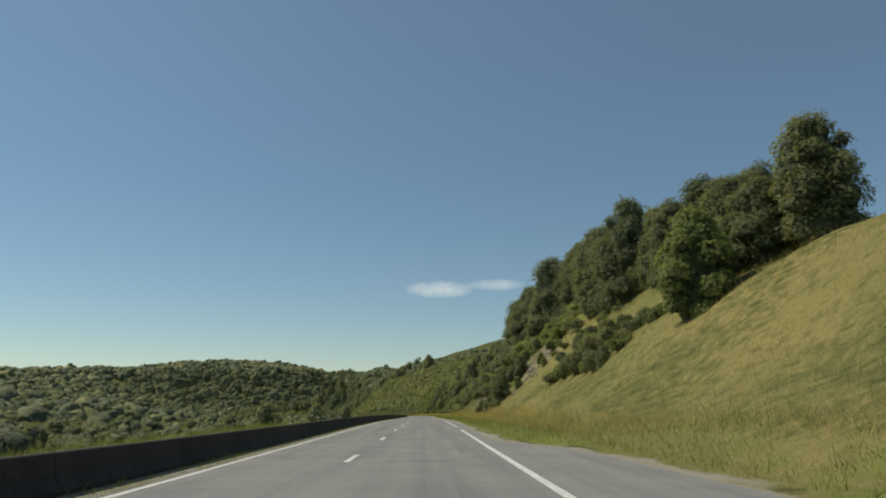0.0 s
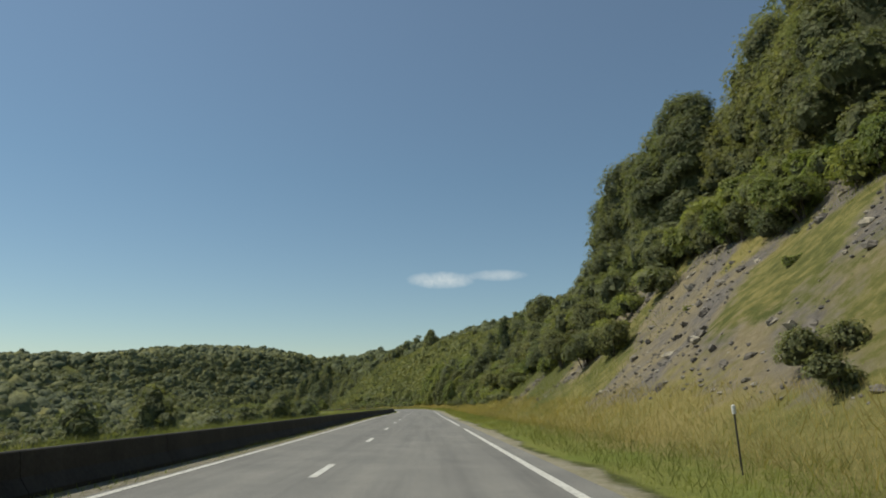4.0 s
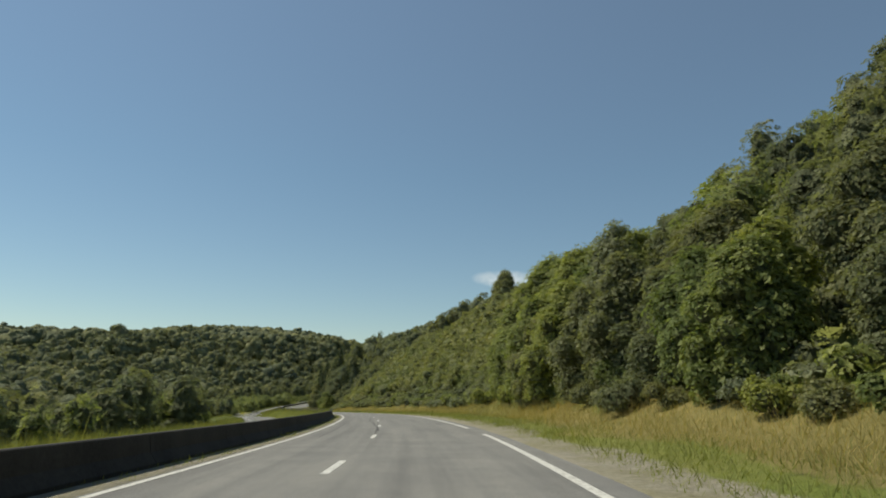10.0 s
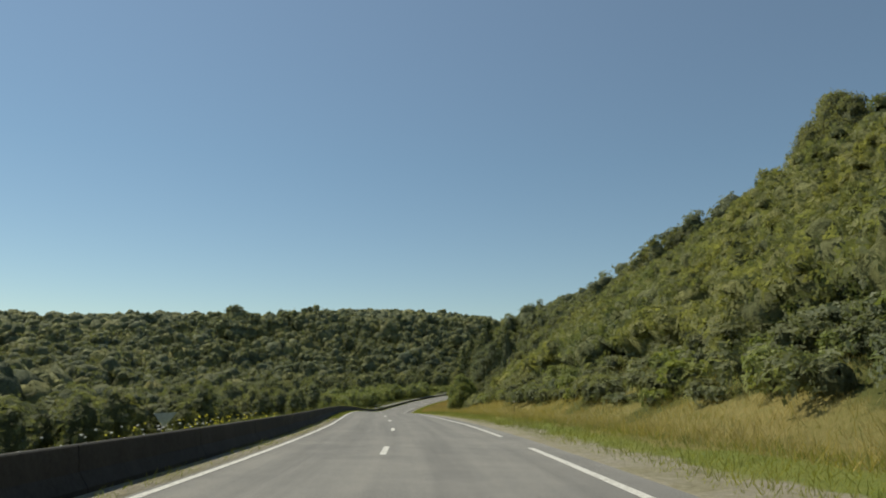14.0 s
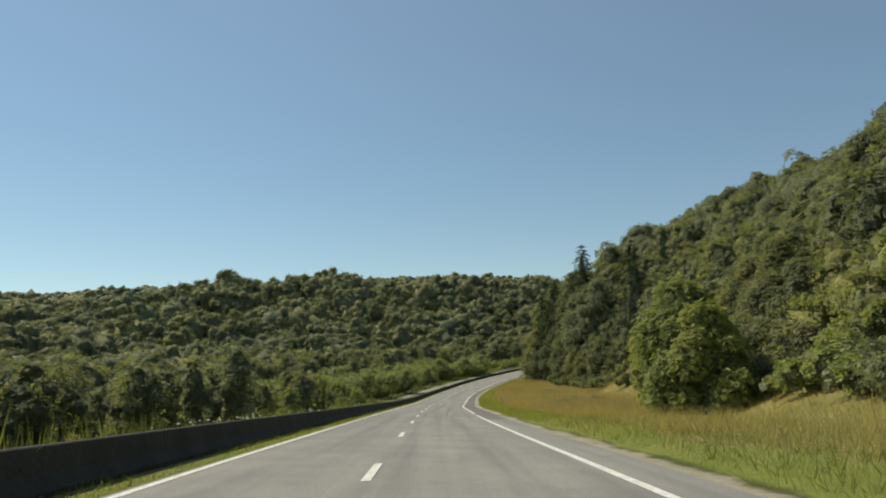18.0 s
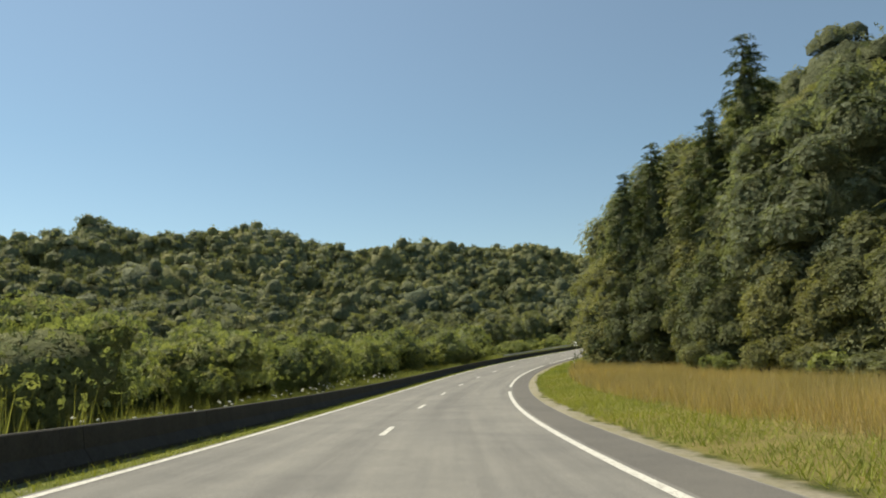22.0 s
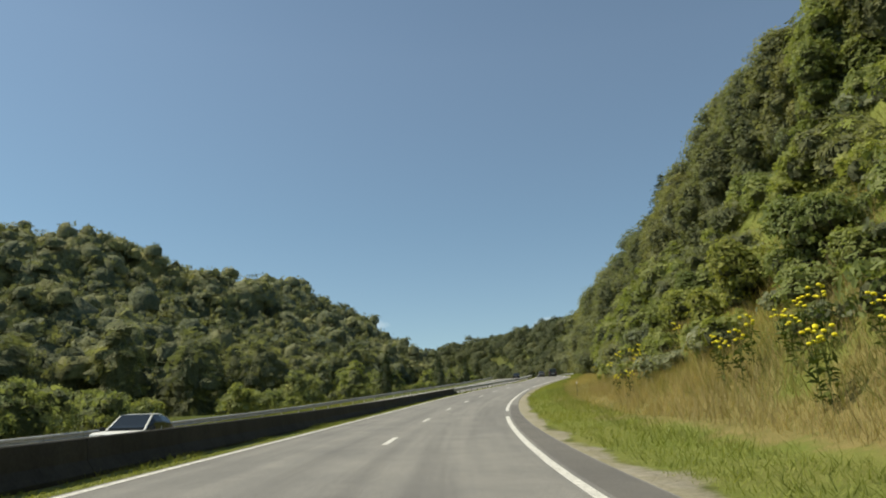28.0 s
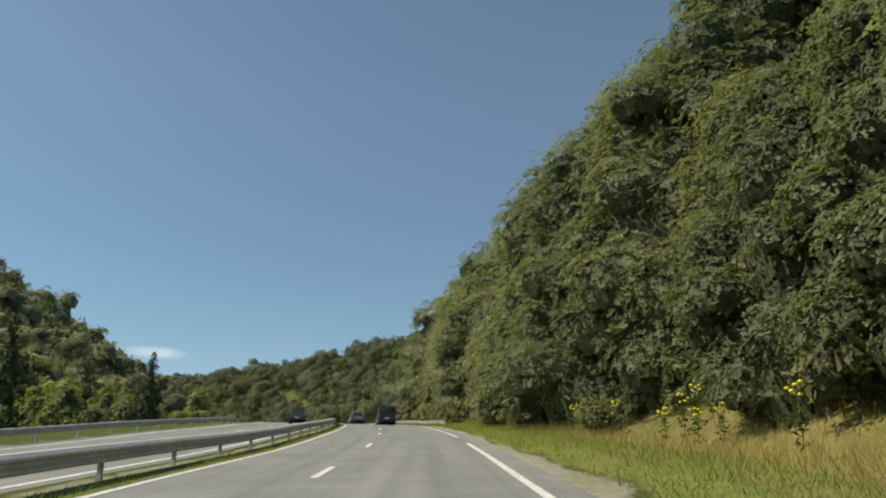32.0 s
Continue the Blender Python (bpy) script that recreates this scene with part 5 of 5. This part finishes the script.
# ---- marker posts ----
M_WHITE, t_, b_ = material("white_plastic", 0.5)
t_.links.new(ramp(t_, noise_node(t_, 5, 5, 0.7), [(0.3, (0.5, 0.49, 0.46)), (0.7, (0.72, 0.71, 0.68))]), b_.inputs["Base Color"])
M_DARK, t_, b_ = material("dark_plastic", 0.55)
t_.links.new(ramp(t_, noise_node(t_, 7, 4, 0.6), [(0.3, (0.02, 0.02, 0.021)), (0.7, (0.04, 0.04, 0.042))]), b_.inputs["Base Color"])
marker = None
for s, d, lean in ((76, 6.0, 0.03), (122, 5.5, -0.06), (236, 5.6, 0.02), (390, 7.6, 0.02), (447, 9.5, -0.03), (594, 7.4, 0.04), (686, 8.2, -0.04), (834, 7.3, 0.03)):
    x, y = place(s, d)
    m = Matrix.Translation((float(x), float(y), float(land(s, d)))) @ Matrix.Rotation(heading(s), 4, "Z") @ Matrix.Rotation(lean, 4, "Y")
    if marker is None:
        marker = thing("marker_post", "slim dark marker post with a pale cap in the verge", "marker post", "marker posts")
        part("shaft", mesh_of("shaft", *tube([(0, 0, -0.2), (0, 0, 1.05)], [0.02, 0.018], 8), M_DARK), marker)
        part("cap", mesh_of("cap", *tube([(0, 0, 1.05), (0, 0, 1.2), (0, 0, 1.22)], [0.04, 0.04, 0.01], 8), M_WHITE), marker, "pale cap")
        marker.matrix_basis = m
    else:
        copy_thing(marker, m)

# ---- white triangular board beyond the opposite carriageway ----
x, y = place(491, -29.8)
board = thing("sign_board", "white triangular sign board standing in the weeds", "sign", at=(float(x), float(y), float(np.interp(491, LS, line[:, 2])) - 2.9), turn=heading(492))
bm = bmesh.new()
for yy in (-0.02, 0.02):
    bm.faces.new([bm.verts.new(p) for p in ((-0.3, yy, 0.6), (1.35, yy, 2.7), (-1.75, yy, 2.55))])
va, vb = [list(face.verts) for face in bm.faces]
for k in range(3):
    bm.faces.new((va[k], va[(k + 1) % 3], vb[(k + 1) % 3], vb[k]))
part("panel", bm_mesh("panel", bm, M_WHITE), board)
for px in (-0.6, 0.2):
    part("post", mesh_of("post", *tube([(px, 0.06, -1.2), (px, 0.06, 2.3)], [0.05, 0.05], 8), M_STEEL), board)

# ---- tar seams and patches in the asphalt ----
M_TAR, t_, b_ = material("tar_seam", 0.7)
t_.links.new(ramp(t_, noise_node(t_, 30, 4, 0.6), [(0.3, (0.045, 0.043, 0.04)), (0.7, (0.085, 0.08, 0.075))]), b_.inputs["Base Color"])
M_PATCH = asphalt("patched_asphalt", (0.145, 0.14, 0.135))


def seam(points, wide, wobble, seed):
    """A tar line through (s, d) points."""
    g = np.random.default_rng(seed)
    p = np.array(points, float)
    u = np.linspace(0, len(p) - 1, 40)
    s, d = np.interp(u, range(len(p)), p[:, 0]), np.interp(u, range(len(p)), p[:, 1])
    d = d + np.cumsum(g.normal(0, wobble, 40)) * 0.6
    w = wide * g.uniform(0.5, 1.4, 40) / 2
    return mesh_of("tar_seam", np.vstack([np.stack([*place(s, d - w), deck(s, d) + 0.004], -1), np.stack([*place(s, d + w), deck(s, d) + 0.004], -1)]), np.stack([np.arange(39), np.arange(40, 79), np.arange(41, 80), np.arange(1, 40)], -1), M_TAR)


for k, (pts, wide, wob) in enumerate([([(552, -3.4), (582, -3.6)], 0.05, 0.004), ([(553, -1.0), (560, -1.25), (566, -0.9), (572, -1.3), (582, -0.6)], 0.10, 0.05), ([(552, 0.55), (584, 0.75)], 0.07, 0.003), ([(312, -1.2), (324, -1.5), (332, -1.9), (341, -1.6)], 0.09, 0.05), ([(309, -1.35), (345, -1.2)], 0.05, 0.004), ([(306, -3.4), (330, -3.2)], 0.05, 0.02), ([(586, -3.0), (588, 0.2)], 0.06, 0.02), ([(591, -2.0), (590.4, 2.2)], 0.06, 0.02)]):
    tagged(new("trim_tar_seam", seam(pts, wide, wob, 80 + k)), "dark tar seam sealing a crack in the asphalt", "road repair", "tar seams", "structure")
for s0, s1 in ((547, 640), (640, 735), (735, 830)):
    tagged(new("trim_patch", strip("patch", np.linspace(s0, s1, 30), lane(3, 0.2), (lambda s: table(s, LANES, 4) - 0.05), 0.003, M_PATCH)), "darker patched strip of asphalt on the shoulder", "road repair", kind="structure")

# ---- stones of the scree ----
M_ROCK, t_, b_ = material("slate_stone", 0.9)
o_ = t_.nodes.new("ShaderNodeObjectInfo")
t_.links.new(blend(t_, ramp(t_, o_.outputs["Random"], [(0.0, (0.10, 0.09, 0.085)), (0.7, (0.22, 0.20, 0.18)), (1.0, (0.42, 0.38, 0.32))]), ramp(t_, noise_node(t_, 7, 6, 0.7), [(0.3, (0.6, 0.6, 0.6)), (0.7, (1.2, 1.18, 1.12))]), 1.0, "MULTIPLY"), b_.inputs["Base Color"])
M_RUBBLE, t_, b_ = material("slate_rubble", 0.9)
g_ = t_.nodes.new("ShaderNodeNewGeometry")
t_.links.new(ramp(t_, g_.outputs["Random Per Island"], [(0.0, (0.085, 0.078, 0.075)), (0.7, (0.19, 0.175, 0.16)), (1.0, (0.4, 0.36, 0.3))]), b_.inputs["Base Color"])
grng = np.random.default_rng(31)


def stone_arrays(seed):
    g = np.random.default_rng(seed)
    v, f = cores([(0, 0, 0.1, 0.5, 0.3)], 1.0)
    v = v * (1 + g.uniform(-0.28, 0.28, (len(v), 1))) * np.array([1.0, 0.7, 0.8])
    return v, f


STONES = [mesh_of("rock", *stone_arrays(90 + k), M_ROCK) for k in range(5)]


def scree_spot():
    while True:
        s, d = grng.uniform(102, 196), 9 + 13 * grng.uniform(0, 1) ** 1.1
        x, y = place(s, d)
        if 0.62 + 0.45 * float(wave(x, y, 9, 26)) + 0.4 * float(wave(x, y, 8, 9)) > 0.5:
            return s, d, float(x), float(y)


for k in range(260):
    s, d, x, y = scree_spot()
    size = grng.uniform(0.22, 0.75) * (1.5 if grng.uniform() < 0.08 else 1)
    part("rock", STONES[k % 5], ground, m=Matrix.Translation((x, y, float(land(s, d)))) @ Euler(grng.uniform(-0.6, 0.6, 3) * np.array([1, 1, 5])).to_matrix().to_4x4() @ Matrix.Diagonal((size, size, size, 1)))
bits = []
for k in range(1500):
    s, d, x, y = scree_spot()
    v, f = stone_arrays(200 + k % 7)
    a, size = grng.uniform(0, 6.28), grng.uniform(0.08, 0.32)
    bits.append((np.stack([(v[:, 0] * math.cos(a) - v[:, 1] * math.sin(a)) * size + x, (v[:, 0] * math.sin(a) + v[:, 1] * math.cos(a)) * size + y, v[:, 2] * size + float(land(s, d))], -1), f))
tagged(new("rubble", mesh_of("rubble", *join(bits), M_RUBBLE)), "loose slate rubble strewn over the scree slope", "rubble", kind="stuff")

# ---- wild flowers ----
M_YELLOW, t_, b_ = material("yellow_petals", 0.7)
t_.links.new(ramp(t_, noise_node(t_, 20, 3, 0.6), [(0.3, (0.62, 0.52, 0.015)), (0.7, (0.86, 0.77, 0.06))]), b_.inputs["Base Color"])
M_STALK = leaf_material("flower_stalk", [(0.06, 0.08, 0.02), (0.09, 0.12, 0.03), (0.13, 0.15, 0.04)], 0.2)
frng = np.random.default_rng(44)
wood, heads = [tube([(0, 0, -0.1), (0.02, 0, 0.5), (0.0, 0.02, 0.95)], [0.014, 0.011, 0.006], 5)], []
for k in range(7):
    a, r = k * 0.9, frng.uniform(0.05, 0.22)
    top = (math.cos(a) * r, math.sin(a) * r, frng.uniform(0.85, 1.1))
    wood.append(tube([(0, 0, 0.6), (top[0] * 0.6, top[1] * 0.6, 0.8), top], [0.007, 0.006, 0.004], 4))
    heads.append((*top, 0.055, 0.026))
lp = frng.uniform(-0.16, 0.16, (34, 3)) + [0, 0, 0.42]
lp[:, 2] += frng.uniform(-0.2, 0.25, 34)
flower = thing("ragwort", "tall ragwort plant with flat yellow flower heads", "wild flower", "ragwort plants")
part("stalk", mesh_of("stalk", *join(wood + [cards(lp, np.tile([0, 0, 1.0], (34, 1)), 0.1, frng, 0.4)]), M_STALK), flower)
for h in heads:
    part("flower_head", mesh_of("flower_head", *cores([(0, 0, 0, h[3], h[4])], 1.0), M_YELLOW), flower, m=Matrix.Translation(h[:3]))
spots = [(frng.uniform(738, 790), frng.uniform(9.5, 13)) for k in range(16)] + [(frng.uniform(792, 805), frng.uniform(7.8, 9.8)) for k in range(12)] + [(frng.uniform(783, 790), frng.uniform(7.6, 9)) for k in range(4)] + [(frng.uniform(812, 838), frng.uniform(8, 11)) for k in range(10)] + [(frng.uniform(905, 940), frng.uniform(8.5, 12)) for k in range(18)]
for k, (s, d) in enumerate(spots):
    x, y = place(s, d)
    m = Matrix.Translation((float(x), float(y), float(land(s, d)))) @ Matrix.Rotation(frng.uniform(0, 6.28), 4, "Z")
    made = copy_thing(flower, m) if k else flower
    made.matrix_basis = m
    made.scale = (1.2, 1.2, frng.uniform(1.15, 1.75))
M_UMBEL, t_, b_ = material("white_umbels", 0.8)
t_.links.new(ramp(t_, noise_node(t_, 9, 3, 0.6), [(0.3, (0.5, 0.5, 0.45)), (0.7, (0.75, 0.74, 0.7))]), b_.inputs["Base Color"])
for name, mat, label, stretches in (("cow_parsley", M_UMBEL, "white umbels of tall weeds behind the barrier", ((80, 130, 40), (395, 455, 60), (540, 640, 160), (640, 700, 80))), ("goldenrod", M_YELLOW, "yellow flowering weeds along the far verge", ((430, 490, 60),))):
    lumps = []
    for s0, s1, n in stretches:
        s, d = frng.uniform(s0, s1, n), frng.uniform(-16.5, -14.2, n)
        x, y = place(s, d)
        z = land(s, d)
        lumps += [(x[k], y[k], z[k] + frng.uniform(0.7, 1.5), frng.uniform(0.06, 0.14), 0.05) for k in range(n)]
    tagged(new(name, mesh_of(name, *cores(lumps, 1.0), mat)), label, "wild flower", kind="stuff")

# ---- vehicles ----
def paint(name, c, rough=0.35):
    m, t, b = material(name, rough, 0.0, 0.5)
    t.links.new(ramp(t, noise_node(t, 2.5, 5, 0.6), [(0.3, tuple(v * 0.85 for v in c)), (0.7, c)]), b.inputs["Base Color"])
    return m


M_GLASS, t_, b_ = material("dark_car_glass", 0.08, 0.0, 0.6)
b_.inputs["Base Color"].default_value = (0.015, 0.018, 0.02, 1)
M_TYRE, M_RIM, M_RED, M_LAMP = paint("tyre_rubber", (0.03, 0.03, 0.03), 0.9), paint("wheel_metal", (0.4, 0.4, 0.41)), paint("red_lamp_plastic", (0.35, 0.02, 0.015)), paint("clear_lamp", (0.75, 0.76, 0.76), 0.15)
M_PLATE = paint("plate_white", (0.7, 0.7, 0.66), 0.5)


def loft(name, sections, mat, bevel=0.0):
    """Closed body from (y, half width, z low, z high, half width at top) sections, front to back."""
    bm = bmesh.new()
    rings = [[bm.verts.new(p) for p in ((-w, y, a), (-w * 1.02, y, a + (b - a) * 0.55), (-top, y, b), (top, y, b), (w * 1.02, y, a + (b - a) * 0.55), (w, y, a))] for y, w, a, b, top in sections]
    for p, q in zip(rings, rings[1:]):
        for k in range(6):
            bm.faces.new((p[k], p[(k + 1) % 6], q[(k + 1) % 6], q[k]))
    bm.faces.new(rings[0][::-1])
    bm.faces.new(rings[-1])
    bmesh.ops.recalc_face_normals(bm, faces=bm.faces[:])
    if bevel:
        bmesh.ops.bevel(bm, geom=bm.edges[:], offset=bevel, segments=2, affect="EDGES")
    return bm_mesh(name, bm, mat)


def disc(name, r, w, mat):
    bm = bmesh.new()
    bmesh.ops.create_cone(bm, cap_ends=True, segments=20, radius1=r, radius2=r, depth=w, matrix=Matrix.Rotation(math.pi / 2, 4, "Y"))
    bmesh.ops.bevel(bm, geom=[e for e in bm.edges if len(e.link_faces) == 2], offset=min(0.02, w * 0.2), segments=1, affect="EDGES")
    return bm_mesh(name, bm, mat)


def vehicle(name, label, category, colour, s, d, facing, long, wide, high, boxy):
    """A van (boxy) or car; its own front looks towards +y."""
    x, y = place(s, d)
    ob = thing(name, label, category, at=(float(x), float(y), float(deck(s, d))), turn=heading(s) + (0 if facing > 0 else math.pi))
    h, L = wide / 2, long / 2
    waist = high * (0.5 if boxy else 0.56)
    nose = 0.78 if boxy else 0.8
    part("body", loft("body", [(L, h * 0.86, 0.32, waist * 0.82, h * 0.8), (L - 0.25, h * 0.97, 0.22, waist * 0.92, h * 0.9), (L * 0.45, h, 0.2, waist, h * 0.95), (-L * 0.6, h, 0.2, waist, h * 0.95), (-L + 0.08, h * 0.97, 0.28, waist, h * 0.92), (-L, h * 0.92, 0.36, waist * 0.96, h * 0.88)], colour, 0.03), ob)
    if boxy:
        cab = [(L * 0.55, h * 0.9, waist - 0.02, waist + 0.06, h * 0.86), (L * 0.22, h * 0.92, waist - 0.02, high * 0.97, h * 0.8), (-L * 0.2, h * 0.94, waist - 0.02, high, h * 0.84), (-L * 0.94, h * 0.94, waist - 0.02, high * 0.99, h * 0.84), (-L + 0.03, h * 0.92, waist - 0.02, high * 0.95, h * 0.82)]
    else:
        cab = [(L * 0.42, h * 0.86, waist - 0.02, waist + 0.04, h * 0.8), (L * 0.05, h * 0.88, waist - 0.02, high * 0.97, h * 0.68), (-L * 0.25, h * 0.88, waist - 0.02, high, h * 0.7), (-L * 0.62, h * 0.88, waist - 0.02, high * 0.93, h * 0.68), (-L * 0.9, h * 0.86, waist - 0.02, waist + 0.06, h * 0.76)]
    part("cabin", loft("cabin", cab, colour if boxy else M_GLASS, 0.02), ob)
    if not boxy:
        part("roof", loft("roof", [(L * 0.04, h * 0.68, high * 0.95, high * 0.985, h * 0.62), (-L * 0.25, h * 0.71, high * 0.96, high * 1.012, h * 0.66), (-L * 0.64, h * 0.69, high * 0.9, high * 0.945, h * 0.62)], colour, 0.01), ob)
        for side in (-1, 1):
            for feet in (((L * 0.42, h * 0.82, waist + 0.02), (L * 0.04, h * 0.69, high * 0.96)), ((-L * 0.2, h * 0.885, waist), (-L * 0.22, h * 0.71, high * 0.97)), ((-L * 0.9, h * 0.8, waist + 0.04), (-L * 0.62, h * 0.69, high * 0.92))):
                part("pillar", mesh_of("pillar", *tube([(side * w, y_, z_) for y_, w, z_ in feet], [0.05, 0.04], 6), colour), ob)
    roof_w, front = cab[1][4], cab[1]
    back = cab[-1] if boxy else cab[-2]
    z0 = waist + 0.1
    part("windscreen", loft("windscreen", [(cab[0][0] + 0.012 - 0.06, h * 0.78, waist + 0.06, waist + 0.10, h * 0.76), (front[0] + 0.03, h * 0.76, high * 0.86, high * 0.90, roof_w * 0.94)], M_GLASS), ob)
    if boxy:
        for px in (-0.5, 0.5):
            part("rear_window", box("rear_window", h * 0.72, 0.02, (high - waist) * 0.5, M_GLASS, 0, 0.006), ob, m=Matrix.Translation((px * h * 0.86, -L + 0.022, waist + (high - waist) * 0.52)))
    else:
        part("rear_window", loft("rear_window", [(cab[-2][0] - 0.02, h * 0.6, high * 0.84, high * 0.88, h * 0.58), (cab[-1][0] + 0.10, h * 0.7, waist + 0.07, waist + 0.12, h * 0.68)], M_GLASS), ob)
    for side in (-1, 1):
        for a, b in (((0.05, 0.3), (-0.3, 0.3)) if not boxy else ((0.3, 0.22), (-0.1, 0.34))):
            part("side_window", box("side_window", 0.02, L * b, (high - waist) * 0.55, M_GLASS, 0, 0.005), ob, m=Matrix.Translation((side * (h * 0.885 if boxy else h * 0.8), L * a - 0.15, waist + (high - waist) * 0.48)) @ Matrix.Rotation(side * (-0.1 if boxy else -0.3), 4, "Y"))
        part("mirror", box("mirror", 0.2, 0.1, 0.16, M_DARK, 0, 0.03), ob, m=Matrix.Translation((side * (h + 0.08), L * 0.35, waist + 0.08)))
        part("tail_lamp", box("tail_lamp", 0.13, 0.05, 0.34 if boxy else 0.18, M_RED, 0, 0.015), ob, "red tail lamp", Matrix.Translation((side * h * 0.84, -L + 0.005, waist * 0.85)))
        part("headlamp", box("headlamp", 0.3, 0.08, 0.16, M_LAMP, 0, 0.03), ob, "clear headlamp", Matrix.Translation((side * h * 0.66, L - 0.05, waist * 0.72)))
        for yy in (L * 0.62, -L * 0.6):
            wheel = part("wheel", disc("wheel", 0.33, 0.21, M_TYRE), ob, m=Matrix.Translation((side * (h - 0.1), yy, 0.33)))
            part("rim", disc("rim", 0.2, 0.03, M_RIM), wheel, m=Matrix.Translation((side * 0.1, 0, 0)))
    for yy, sgn in ((L + 0.02, 1), (-L - 0.02, -1)):
        part("bumper", box("bumper", wide * 0.92, 0.12, 0.24, M_DARK if boxy else colour, 0, 0.04), ob, m=Matrix.Translation((0, yy - sgn * 0.03, 0.42)))
        part("number_plate", box("number_plate", 0.5, 0.015, 0.11, M_PLATE), ob, "plain pale number plate", Matrix.Translation((0, yy + sgn * 0.04, 0.52 if sgn > 0 else 0.6)))
    return ob


VAN_GREY, CAR_GREY, WHITE, BLACK = paint("dark_grey_paint", (0.035, 0.037, 0.042)), paint("grey_paint", (0.16, 0.165, 0.17)), paint("white_paint", (0.75, 0.75, 0.73)), paint("black_paint", (0.025, 0.026, 0.028))
vehicle("van", "dark grey panel van driving in the inner lane", "van", VAN_GREY, 968, -0.7, 1, 4.7, 1.95, 1.95, True)
vehicle("car", "grey estate car in the overtaking lane", "car", CAR_GREY, 984, -3.0, 1, 4.4, 1.78, 1.5, False)
vehicle("car", "dark saloon car coming along the opposite carriageway", "car", BLACK, 968, -10.2, -1, 4.4, 1.8, 1.45, False)
vehicle("car", "silver-white car coming along the opposite carriageway", "car", WHITE, 805.6, -12.0, -1, 4.0, 1.72, 1.42, False)
vehicle("van", "short white van on the opposite carriageway", "van", WHITE, 790, -11.4, -1, 4.6, 1.8, 1.85, True)
